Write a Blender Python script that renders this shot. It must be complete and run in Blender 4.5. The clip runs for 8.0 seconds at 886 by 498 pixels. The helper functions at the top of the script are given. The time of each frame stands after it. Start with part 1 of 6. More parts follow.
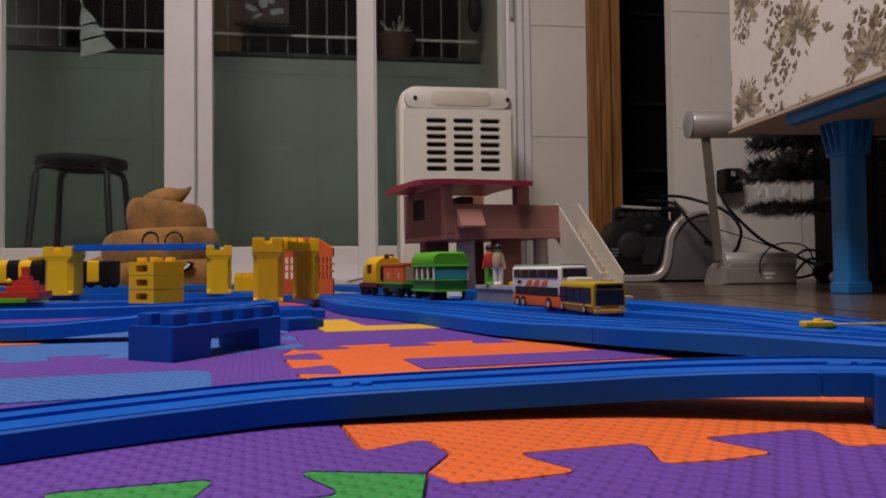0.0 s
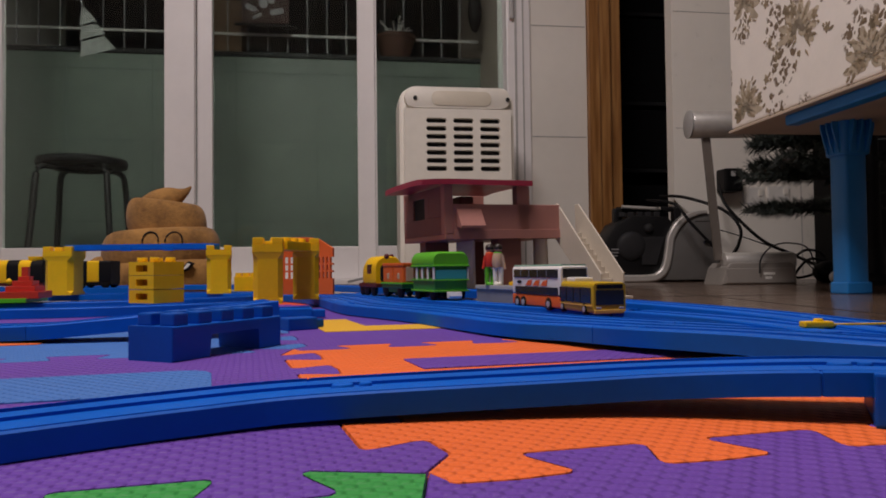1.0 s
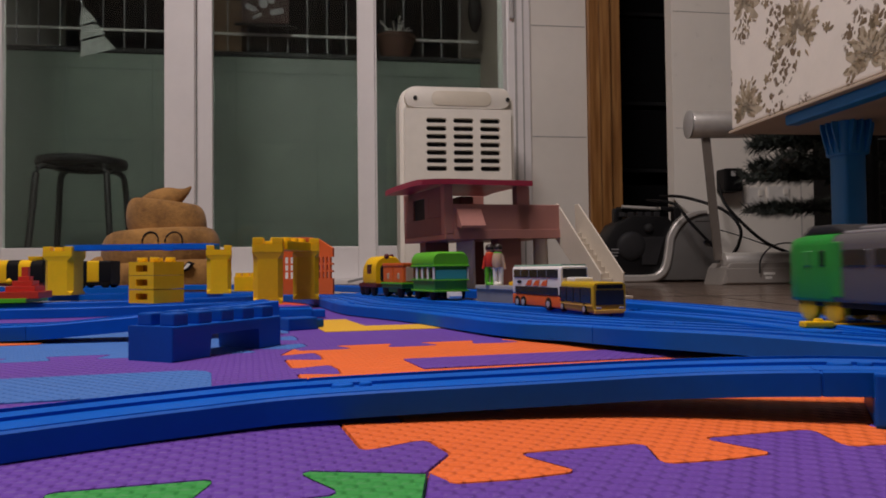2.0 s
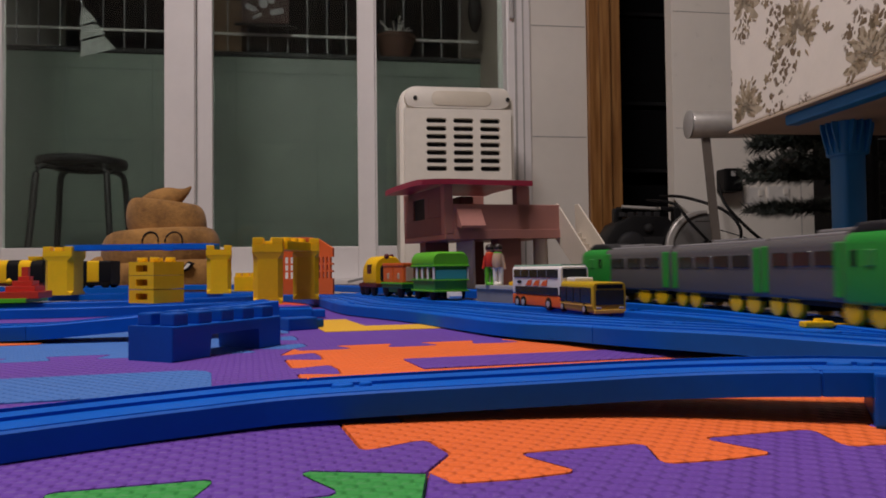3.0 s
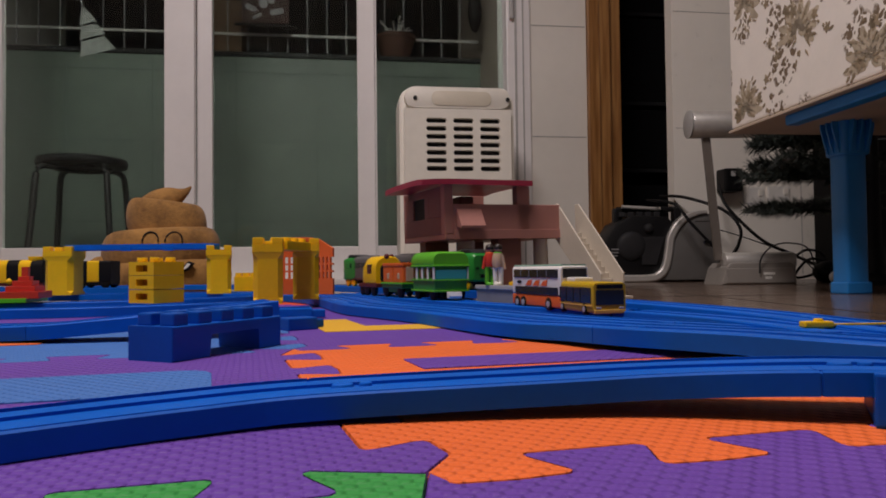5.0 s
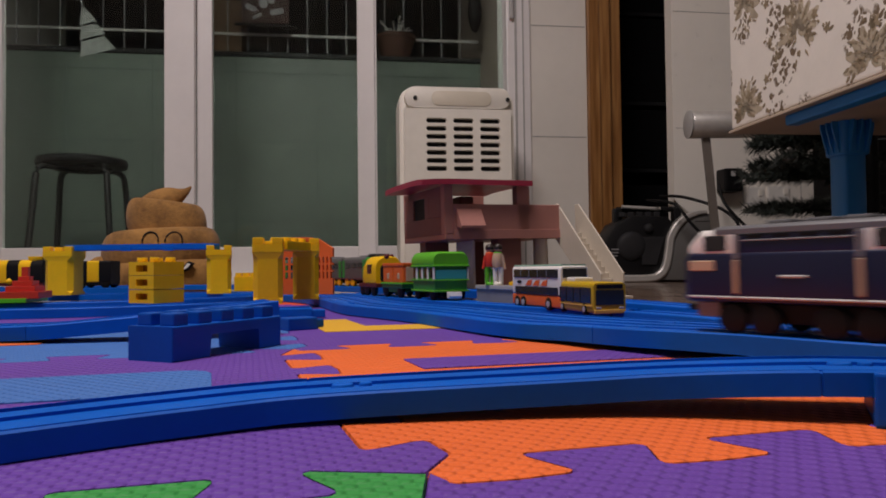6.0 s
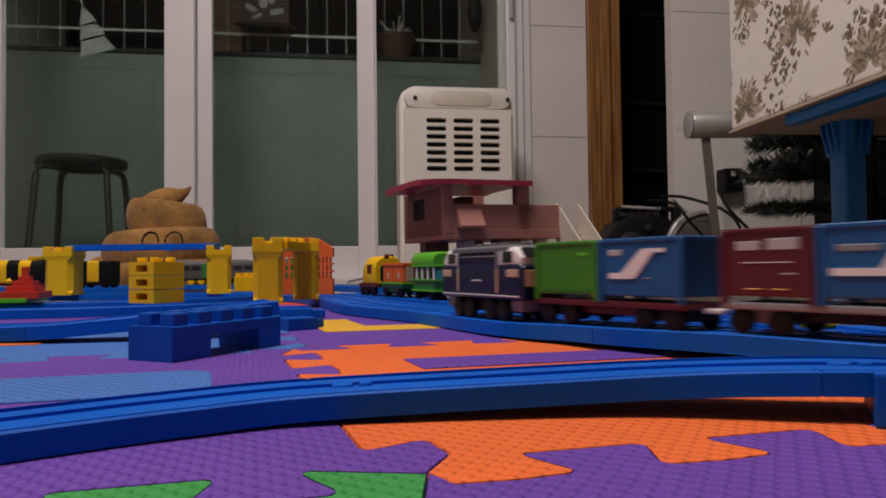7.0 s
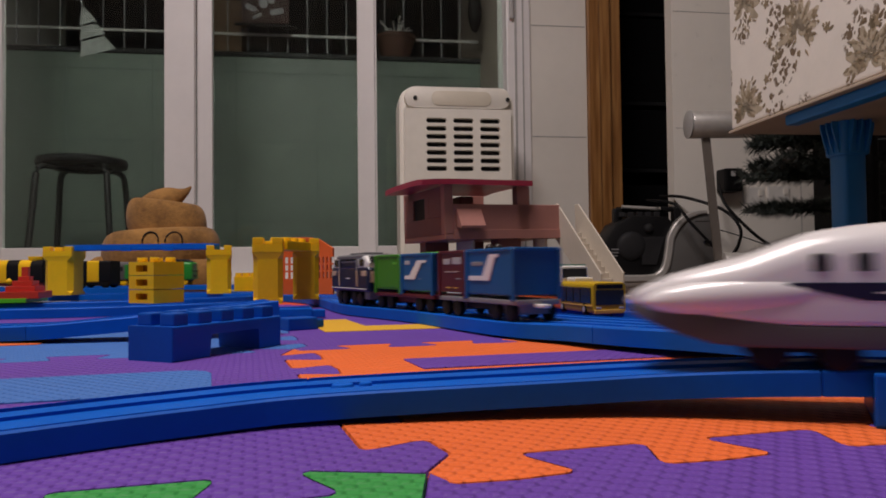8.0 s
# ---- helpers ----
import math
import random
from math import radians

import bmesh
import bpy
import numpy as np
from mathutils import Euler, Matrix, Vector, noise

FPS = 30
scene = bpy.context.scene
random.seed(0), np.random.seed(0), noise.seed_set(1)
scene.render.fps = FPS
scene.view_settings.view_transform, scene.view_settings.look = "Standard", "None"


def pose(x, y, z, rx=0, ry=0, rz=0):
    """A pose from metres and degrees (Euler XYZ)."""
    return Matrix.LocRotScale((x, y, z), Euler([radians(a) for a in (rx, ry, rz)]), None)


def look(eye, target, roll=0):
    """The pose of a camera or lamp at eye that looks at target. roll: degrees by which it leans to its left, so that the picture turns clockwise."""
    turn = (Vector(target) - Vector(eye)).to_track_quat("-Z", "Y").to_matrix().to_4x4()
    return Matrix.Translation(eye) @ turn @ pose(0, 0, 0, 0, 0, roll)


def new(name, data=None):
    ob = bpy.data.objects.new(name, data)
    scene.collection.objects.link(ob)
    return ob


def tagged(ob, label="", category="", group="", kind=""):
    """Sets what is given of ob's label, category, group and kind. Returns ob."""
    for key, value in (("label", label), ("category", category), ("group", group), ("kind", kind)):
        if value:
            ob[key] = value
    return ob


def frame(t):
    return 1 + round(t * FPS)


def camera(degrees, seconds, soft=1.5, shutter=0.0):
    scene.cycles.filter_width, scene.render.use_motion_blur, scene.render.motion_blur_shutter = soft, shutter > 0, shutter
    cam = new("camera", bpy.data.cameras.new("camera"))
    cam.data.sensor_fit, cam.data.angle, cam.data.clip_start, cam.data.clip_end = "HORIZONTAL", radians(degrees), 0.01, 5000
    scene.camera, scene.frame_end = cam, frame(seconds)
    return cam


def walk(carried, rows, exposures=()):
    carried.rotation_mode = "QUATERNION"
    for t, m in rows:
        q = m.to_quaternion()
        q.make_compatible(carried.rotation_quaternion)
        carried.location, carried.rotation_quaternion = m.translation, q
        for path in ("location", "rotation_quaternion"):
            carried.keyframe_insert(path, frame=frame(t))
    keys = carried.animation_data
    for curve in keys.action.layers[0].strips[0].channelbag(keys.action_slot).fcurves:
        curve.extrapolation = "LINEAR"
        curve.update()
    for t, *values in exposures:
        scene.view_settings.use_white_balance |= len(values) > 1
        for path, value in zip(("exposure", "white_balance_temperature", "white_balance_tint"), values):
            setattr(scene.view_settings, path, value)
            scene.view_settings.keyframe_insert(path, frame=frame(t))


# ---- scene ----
cam = camera(65, 8.0, soft=1.8, shutter=0.6)
EYE = look((0, 0, 0.044), (0, 1, 0.0716), -0.65)
walk(cam, [(0, EYE), (8, EYE)], exposures=[(0, 0.0), (8, 0.0)])

# ---- light: one warm ceiling fitting in the room, dim night sky outside ----
world = bpy.data.worlds.new("night")
scene.world = world
world.use_nodes = True
world.node_tree.nodes["Background"].inputs[0].default_value = (0.05, 0.06, 0.07, 1)
world.node_tree.nodes["Background"].inputs[1].default_value = 0.15


def area_lamp(name, m, size, size_y, power, colour):
    d = bpy.data.lights.new(name, "AREA")
    d.shape, d.size, d.size_y, d.energy, d.color = "RECTANGLE", size, size_y, power, colour
    ob = new(name, d)
    ob.matrix_world = m
    return ob


area_lamp("ceiling_lamp", pose(-0.5, 0.12, 2.44), 0.9, 0.9, 63.5, (1.0, 0.882, 0.858))


# ---- materials ----
def material(name, colour, rough=0.5, metal=0.0, vary=0.12, scale=20.0, bump=0.0, bump_scale=80.0, spec=0.5, coat=0.0,
             second=None, alpha=None, emit=0.0, random_vary=0.0, sheen=0.0, sss=0.0):
    m = bpy.data.materials.new(name)
    m.use_nodes = True
    nt = m.node_tree
    n, l = nt.nodes, nt.links
    b = n["Principled BSDF"]
    b.inputs["Roughness"].default_value = rough
    b.inputs["Metallic"].default_value = metal
    b.inputs["Specular IOR Level"].default_value = spec
    b.inputs["Coat Weight"].default_value = coat
    b.inputs["Sheen Weight"].default_value = sheen
    if sss:
        b.inputs["Subsurface Weight"].default_value = sss
        b.inputs["Subsurface Radius"].default_value = (0.004, 0.002, 0.001)
    tex = n.new("ShaderNodeTexCoord")
    big = n.new("ShaderNodeTexNoise")
    big.inputs["Scale"].default_value = scale
    big.inputs["Detail"].default_value = 6
    l.new(tex.outputs["Object"], big.inputs["Vector"])
    fine = n.new("ShaderNodeTexNoise")
    fine.inputs["Scale"].default_value = scale * 9
    fine.inputs["Detail"].default_value = 3
    l.new(tex.outputs["Object"], fine.inputs["Vector"])
    mean = n.new("ShaderNodeMath")
    mean.operation = "MULTIPLY_ADD"
    mean.inputs[1].default_value = 0.35
    l.new(fine.outputs[0], mean.inputs[0])
    l.new(big.outputs[0], mean.inputs[2])
    ramp = n.new("ShaderNodeMapRange")
    ramp.inputs[1].default_value, ramp.inputs[2].default_value = 0.42, 0.95
    l.new(mean.outputs[0], ramp.inputs[0])
    mix = n.new("ShaderNodeMix")
    mix.data_type = "RGBA"
    low = second or tuple(c * (1 - vary) for c in colour)
    high = tuple(min(1, c * (1 + vary)) for c in colour)
    mix.inputs[6].default_value = (*low, 1)
    mix.inputs[7].default_value = (*high, 1)
    l.new(ramp.outputs[0], mix.inputs[0])
    out = mix.outputs[2]
    if random_vary:
        info = n.new("ShaderNodeObjectInfo")
        hsv = n.new("ShaderNodeHueSaturation")
        rng = n.new("ShaderNodeMapRange")
        rng.inputs[3].default_value, rng.inputs[4].default_value = 1 - random_vary, 1 + random_vary
        l.new(info.outputs["Random"], rng.inputs[0])
        l.new(rng.outputs[0], hsv.inputs["Value"])
        l.new(out, hsv.inputs["Color"])
        out = hsv.outputs[0]
    l.new(out, b.inputs["Base Color"])
    rr = n.new("ShaderNodeMapRange")
    rr.inputs[3].default_value, rr.inputs[4].default_value = max(0.02, rough - 0.08), min(1, rough + 0.1)
    l.new(fine.outputs[0], rr.inputs[0])
    l.new(rr.outputs[0], b.inputs["Roughness"])
    if bump:
        bn = n.new("ShaderNodeTexNoise")
        bn.inputs["Scale"].default_value = bump_scale
        bn.inputs["Detail"].default_value = 4
        l.new(tex.outputs["Object"], bn.inputs["Vector"])
        bu = n.new("ShaderNodeBump")
        bu.inputs["Strength"].default_value = bump
        bu.inputs["Distance"].default_value = 0.002
        l.new(bn.outputs[0], bu.inputs["Height"])
        l.new(bu.outputs[0], b.inputs["Normal"])
    if emit:
        b.inputs["Emission Color"].default_value = (*colour, 1)
        b.inputs["Emission Strength"].default_value = emit
    return m


def foam(name, colour):
    """EVA foam with a woven grid of small raised pads."""
    m = material(name, colour, 0.62, vary=0.1, scale=9, spec=0.35)
    n, l = m.node_tree.nodes, m.node_tree.links
    b = n["Principled BSDF"]
    tex = n.new("ShaderNodeTexCoord")
    parts = n.new("ShaderNodeSeparateXYZ")
    l.new(tex.outputs["Object"], parts.inputs[0])
    waves = []
    for axis, pad in (("X", 0.0058), ("Y", 0.0066)):
        k = n.new("ShaderNodeMath")
        k.operation = "MULTIPLY"
        k.inputs[1].default_value = 2 * math.pi / pad
        l.new(parts.outputs[axis], k.inputs[0])
        w = n.new("ShaderNodeMath")
        w.operation = "SINE"
        l.new(k.outputs[0], w.inputs[0])
        waves.append(w)
    mul = n.new("ShaderNodeMath")
    mul.operation = "MULTIPLY"
    l.new(waves[0].outputs[0], mul.inputs[0])
    l.new(waves[1].outputs[0], mul.inputs[1])
    pads = n.new("ShaderNodeMapRange")
    pads.interpolation_type = "SMOOTHSTEP"
    pads.inputs[1].default_value, pads.inputs[2].default_value = -0.5, 0.9
    l.new(mul.outputs[0], pads.inputs[0])
    bu = n.new("ShaderNodeBump")
    bu.inputs["Strength"].default_value = 1.0
    bu.inputs["Distance"].default_value = 0.0008
    l.new(pads.outputs[0], bu.inputs["Height"])
    l.new(bu.outputs[0], b.inputs["Normal"])
    return m


MAT_PURPLE = foam("foam_purple", (0.135, 0.052, 0.355))
MAT_ORANGE = foam("foam_orange", (0.82, 0.155, 0.030))
MAT_BLUE = foam("foam_blue", (0.055, 0.17, 0.50))
MAT_GREEN = foam("foam_green", (0.04, 0.30, 0.06))
MAT_YELLOW = foam("foam_yellow", (0.75, 0.42, 0.03))
MAT_RED = foam("foam_red", (0.75, 0.08, 0.03))
TRACK = material("track_blue_plastic", (0.002, 0.108, 0.54), 0.5, vary=0.1, scale=30, spec=0.16, bump=0.06, bump_scale=300, random_vary=0.08)
TRACK_DARK = material("brick_blue_plastic", (0.002, 0.085, 0.44), 0.42, vary=0.1, scale=30, spec=0.2, bump=0.05, bump_scale=300)
YELLOW = material("yellow_plastic", (0.88, 0.52, 0.006), 0.36, vary=0.08, scale=25, spec=0.45, sss=0.12)
RED = material("red_plastic", (0.55, 0.035, 0.02), 0.4, vary=0.08)
ORANGE = material("orange_plastic", (0.75, 0.13, 0.02), 0.42, vary=0.08)
GREEN = material("bright_green_plastic", (0.10, 0.42, 0.02), 0.36, vary=0.06)
GREEN_DK = material("green_plastic", (0.03, 0.24, 0.04), 0.38, vary=0.08)
TEAL = material("teal_plastic", (0.04, 0.36, 0.34), 0.4, vary=0.05)
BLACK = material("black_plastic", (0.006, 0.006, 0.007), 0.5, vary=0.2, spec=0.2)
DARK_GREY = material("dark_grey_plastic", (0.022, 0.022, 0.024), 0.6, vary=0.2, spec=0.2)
GREY = material("grey_plastic", (0.22, 0.22, 0.23), 0.5, vary=0.1)
LIGHT_GREY = material("light_grey_plastic", (0.42, 0.41, 0.40), 0.45, vary=0.08)
SILVER = material("brushed_silver", (0.66, 0.64, 0.61), 0.36, metal=0.55, vary=0.08, scale=60)
WHITE = material("white_plastic", (0.78, 0.76, 0.72), 0.38, vary=0.04)
IVORY = material("ivory_plastic", (0.80, 0.76, 0.68), 0.42, vary=0.05)
WALL = material("white_wall_tile", (0.76, 0.72, 0.66), 0.38, vary=0.05, scale=3, bump=0.05, bump_scale=40)
# Lighter copy of the wall tile; the stronger light there is in its colour.
RIGHT_WALL = material("lightened_glossy_wall_tile", (0.88, 0.84, 0.77), 0.3, vary=0.04, scale=3, bump=0.05, bump_scale=40)
# Unseen side walls; their tone sets how much light bounces onto the box.
DIM_WALL = material("bounce_wall", (0.50, 0.47, 0.44), 0.7, vary=0.06, scale=3)
# Unseen wall behind the camera, darkened to cut fill and haze in the glass.
SOUTH_WALL = material("darkened_unseen_wall", (0.24, 0.225, 0.21), 0.7, vary=0.06, scale=3)
FRAME = material("white_door_frame", (0.80, 0.77, 0.765), 0.35, vary=0.04, scale=5)
STAIR_IVORY = material("darker_ivory_plastic", (0.56, 0.50, 0.42), 0.45, vary=0.06)
MAROON = material("crimson_plastic", (0.34, 0.025, 0.06), 0.36, vary=0.08)
PINK = material("dusty_pink_plastic", (0.41, 0.185, 0.155), 0.46, vary=0.07)
# Station pink with the shade of its side and underside put into the colour.
PINK_SHADED = material("shaded_pink_plastic", (0.22, 0.085, 0.07), 0.5, vary=0.08)
NAVY = material("navy_plastic", (0.003, 0.007, 0.038), 0.32, vary=0.1)
CONT_BLUE = material("container_blue", (0.005, 0.088, 0.26), 0.45, vary=0.07)
CONT_RED = material("container_maroon", (0.088, 0.006, 0.012), 0.45, vary=0.08)
CONT_GREEN = material("container_green", (0.042, 0.22, 0.007), 0.45, vary=0.07)
BEIGE = material("beige_plastic", (0.52, 0.37, 0.25), 0.45, vary=0.05)
GOLD = material("gold_paint", (0.70, 0.42, 0.08), 0.4, vary=0.08)
GLASS_DARK = material("dark_tinted_window", (0.02, 0.021, 0.023), 0.14, vary=0.2)
BLUE_TABLE = material("blue_table_plastic", (0.02, 0.23, 0.66), 0.36, vary=0.06)
PLUSH = material("brown_plush", (0.37, 0.19, 0.052), 0.9, vary=0.35, scale=13, bump=1.0, bump_scale=260, sheen=0.12, second=(0.10, 0.043, 0.011))
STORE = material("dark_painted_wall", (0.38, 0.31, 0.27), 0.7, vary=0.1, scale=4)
PARAPET_JOINT = material("green_grey_grout", (0.085, 0.105, 0.092), 0.8, vary=0.1)
CARD = material("brown_board", (0.22, 0.15, 0.10), 0.7, vary=0.15)
SKIN = material("tan_plastic", (0.55, 0.30, 0.18), 0.5, vary=0.05)
NEEDLE = material("dark_tinsel_needles", (0.022, 0.030, 0.025), 0.5, vary=0.4)
BLACK_METAL = material("black_steel", (0.006, 0.006, 0.006), 0.42, vary=0.2)


def wood_material():
    m = material("varnished_wood", (0.33, 0.155, 0.045), 0.34, vary=0.1, scale=6)
    n, l = m.node_tree.nodes, m.node_tree.links
    b = n["Principled BSDF"]
    tex = n.new("ShaderNodeTexCoord")
    mp = n.new("ShaderNodeMapping")
    mp.inputs["Scale"].default_value = (1, 1, 0.06)
    l.new(tex.outputs["Object"], mp.inputs[0])
    t = n.new("ShaderNodeTexNoise")
    t.inputs["Scale"].default_value = 55
    t.inputs["Detail"].default_value = 8
    l.new(mp.outputs[0], t.inputs["Vector"])
    r = n.new("ShaderNodeValToRGB")
    r.color_ramp.elements[0].position, r.color_ramp.elements[0].color = 0.35, (0.20, 0.08, 0.02, 1)
    r.color_ramp.elements[1].position, r.color_ramp.elements[1].color = 0.68, (0.42, 0.21, 0.07, 1)
    l.new(t.outputs[0], r.inputs[0])
    l.new(r.outputs[0], b.inputs["Base Color"])
    return m


WOOD = wood_material()


def floor_material():
    m = material("polished_floor_tile", (0.14, 0.092, 0.066), 0.16, vary=0.18, scale=5, bump=0.04, bump_scale=60)
    return m


FLOOR = floor_material()


def damask_material():
    """Cream cloth with scattered brown leaf sprays."""
    m = material("damask_cloth", (0.80, 0.74, 0.67), 0.85, vary=0.05, scale=12, bump=0.3, bump_scale=900)
    n, l = m.node_tree.nodes, m.node_tree.links
    b = n["Principled BSDF"]
    base = b.inputs["Base Color"].links[0].from_socket
    tex = n.new("ShaderNodeTexCoord")
    warp = n.new("ShaderNodeTexNoise")
    warp.inputs["Scale"].default_value = 55
    warp.inputs["Detail"].default_value = 2
    l.new(tex.outputs["Object"], warp.inputs["Vector"])
    add = n.new("ShaderNodeMix")
    add.data_type = "RGBA"
    add.blend_type = "LINEAR_LIGHT"
    add.inputs[0].default_value = 0.012
    l.new(tex.outputs["Object"], add.inputs[6])
    l.new(warp.outputs["Color"], add.inputs[7])
    patches = n.new("ShaderNodeTexVoronoi")
    patches.inputs["Scale"].default_value = 11
    patches.inputs["Randomness"].default_value = 0.55
    l.new(add.outputs[2], patches.inputs["Vector"])
    leaves = n.new("ShaderNodeTexVoronoi")
    leaves.inputs["Scale"].default_value = 95
    l.new(add.outputs[2], leaves.inputs["Vector"])
    a = n.new("ShaderNodeMapRange")
    a.inputs[1].default_value, a.inputs[2].default_value = 0.46, 0.40
    l.new(patches.outputs["Distance"], a.inputs[0])
    c = n.new("ShaderNodeMapRange")
    c.inputs[1].default_value, c.inputs[2].default_value = 0.52, 0.44
    l.new(leaves.outputs["Distance"], c.inputs[0])
    k = n.new("ShaderNodeMath")
    k.operation = "MULTIPLY"
    l.new(a.outputs[0], k.inputs[0])
    l.new(c.outputs[0], k.inputs[1])
    mix = n.new("ShaderNodeMix")
    mix.data_type = "RGBA"
    l.new(k.outputs[0], mix.inputs[0])
    l.new(base, mix.inputs[6])
    mix.inputs[7].default_value = (0.17, 0.12, 0.075, 1)
    l.new(mix.outputs[2], b.inputs["Base Color"])
    return m


DAMASK = damask_material()


def glass_material():
    m = bpy.data.materials.new("greenish_glass")
    m.use_nodes = True
    b = m.node_tree.nodes["Principled BSDF"]
    b.inputs["Base Color"].default_value = (0.75, 0.86, 0.80, 1)
    b.inputs["Roughness"].default_value = 0.04
    b.inputs["Transmission Weight"].default_value = 1.0
    b.inputs["IOR"].default_value = 1.45
    return m


GLASS = glass_material()


# ---- mesh helpers ----
def part(name, bm, mat, parent=None, label="", m=None, smooth=None):
    """Link a bmesh as one mesh object under a thing or part."""
    me = bpy.data.meshes.new(name)
    bmesh.ops.recalc_face_normals(bm, faces=bm.faces[:])
    bm.to_mesh(me)
    bm.free()
    me.materials.append(mat)
    if smooth is not None:
        me.shade_smooth()
        me.set_sharp_from_angle(angle=radians(smooth))
    ob = new(name, me)
    if m is not None:
        ob.matrix_basis = m
    if parent is not None:
        ob.parent = parent
    if label:
        ob["label"] = label
    return ob


def thing(name, m, label, category, group="", kind=""):
    ob = new(name)
    ob.empty_display_size = 0.02
    ob.matrix_basis = m
    return tagged(ob, label, category, group, kind)


def box(x0, y0, z0, x1, y1, z1, bevel=0.0, seg=2, bm=None, m=None):
    bm = bm or bmesh.new()
    t = Matrix.Translation(((x0 + x1) / 2, (y0 + y1) / 2, (z0 + z1) / 2)) @ Matrix.Diagonal((abs(x1 - x0), abs(y1 - y0), abs(z1 - z0), 1))
    r = bmesh.ops.create_cube(bm, size=1, matrix=(m or Matrix()) @ t)
    if bevel:
        es = list({e for v in r["verts"] for e in v.link_edges})
        bmesh.ops.bevel(bm, geom=es, offset=bevel, segments=seg, affect="EDGES", profile=0.6)
    return bm


def tube(r0, r1, length, seg=20, bevel=0.0, bm=None, m=None):
    """A cylinder or cone along z from 0 to length."""
    bm = bm or bmesh.new()
    r = bmesh.ops.create_cone(bm, cap_ends=True, segments=seg, radius1=r0, radius2=r1, depth=length,
                              matrix=(m or Matrix()) @ Matrix.Translation((0, 0, length / 2)))
    if bevel:
        es = [e for e in {e for v in r["verts"] for e in v.link_edges} if any(len(f.verts) > 4 for f in e.link_faces)]
        bmesh.ops.bevel(bm, geom=es, offset=bevel, segments=2, affect="EDGES", profile=0.5)
    return bm


def ball(r, bm=None, m=None, u=16, v=10, scale=(1, 1, 1)):
    bm = bm or bmesh.new()
    bmesh.ops.create_uvsphere(bm, u_segments=u, v_segments=v, radius=r, matrix=(m or Matrix()) @ Matrix.Diagonal((*scale, 1)))
    return bm


def prism(outline, y0, y1, bevel=0.0, bm=None, m=None, axis="y"):
    """An outline of (a, b) extruded: axis y: a is x, b is z; axis x: a is y, b is z; axis z: a is x, b is y."""
    bm = bm or bmesh.new()
    put = {"y": lambda a, b, c: (a, c, b), "x": lambda a, b, c: (c, a, b), "z": lambda a, b, c: (a, b, c)}[axis]
    m = m or Matrix()
    lo = [bm.verts.new(m @ Vector(put(a, b, y0))) for a, b in outline]
    hi = [bm.verts.new(m @ Vector(put(a, b, y1))) for a, b in outline]
    fs = [bm.faces.new(lo), bm.faces.new(hi[::-1])]
    k = len(outline)
    for i in range(k):
        fs.append(bm.faces.new((lo[i], hi[i], hi[(i + 1) % k], lo[(i + 1) % k])))
    if bevel:
        es = list({e for f in fs[:2] for e in f.edges})
        bmesh.ops.bevel(bm, geom=es, offset=bevel, segments=2, affect="EDGES", profile=0.6)
    return bm


def loft(rings, bm=None, caps=True):
    """Rings of equal count joined by quads."""
    bm = bm or bmesh.new()
    vs = [[bm.verts.new(p) for p in r] for r in rings]
    k = len(vs[0])
    for a, b in zip(vs, vs[1:]):
        for i in range(k):
            bm.faces.new((a[i], a[(i + 1) % k], b[(i + 1) % k], b[i]))
    if caps:
        bm.faces.new(vs[0][::-1])
        bm.faces.new(vs[-1])
    return bm


def spline(ctrl, step=0.01):
    """Evenly spaced points on a smooth curve through the control points."""
    pts = [Vector((*c, 0.0)) if len(c) == 2 else Vector(c) for c in ctrl]
    pts = [2 * pts[0] - pts[1]] + pts + [2 * pts[-1] - pts[-2]]
    dense = []
    for a, b, c, d in zip(pts, pts[1:], pts[2:], pts[3:]):
        for i in range(24):
            t = i / 24
            dense.append(0.5 * (2 * b + (c - a) * t + (2 * a - 5 * b + 4 * c - d) * t * t + (3 * b - a - 3 * c + d) * t ** 3))
    dense.append(pts[-2])
    out, carry = [dense[0]], 0.0
    for p, q in zip(dense, dense[1:]):
        seg = (q - p).length
        while carry + seg >= step:
            f = (step - carry) / seg
            p = p + (q - p) * f
            out.append(p.copy())
            seg = (q - p).length
            carry = 0.0
        carry += seg
    return out


def sweep(points, profile, bm=None, closed=True):
    """Sweep a closed profile of (side, up) along points; side is to the right of travel."""
    rings = []
    for i, p in enumerate(points):
        t = (points[min(i + 1, len(points) - 1)] - points[max(i - 1, 0)]).normalized()
        s = t.cross(Vector((0, 0, 1))).normalized()
        u = s.cross(t)
        rings.append([p + s * a + u * b for a, b in profile])
    return loft(rings, bm)


def cord(points, r, seg=8, bm=None):
    prof = [(r * math.cos(2 * math.pi * i / seg), r * math.sin(2 * math.pi * i / seg)) for i in range(seg)]
    rings = []
    for i, p in enumerate(points):
        t = (points[min(i + 1, len(points) - 1)] - points[max(i - 1, 0)]).normalized()
        ref = Vector((0, 0, 1)) if abs(t.z) < 0.9 else Vector((0, 1, 0))
        s = t.cross(ref).normalized()
        u = s.cross(t)
        rings.append([p + s * a + u * b for a, b in prof])
    return loft(rings, bm)


def rounded(w, h, r, n=4, cx=0.0, cy=0.0):
    """Outline of a rounded rectangle centred at cx, cy."""
    out = []
    for sx, sy, a0 in ((1, 1, 0), (-1, 1, 90), (-1, -1, 180), (1, -1, 270)):
        for i in range(n + 1):
            a = radians(a0 + 90 * i / n)
            out.append((cx + sx * (w / 2 - r) + r * math.cos(a), cy + sy * (h / 2 - r) + r * math.sin(a)))
    return out


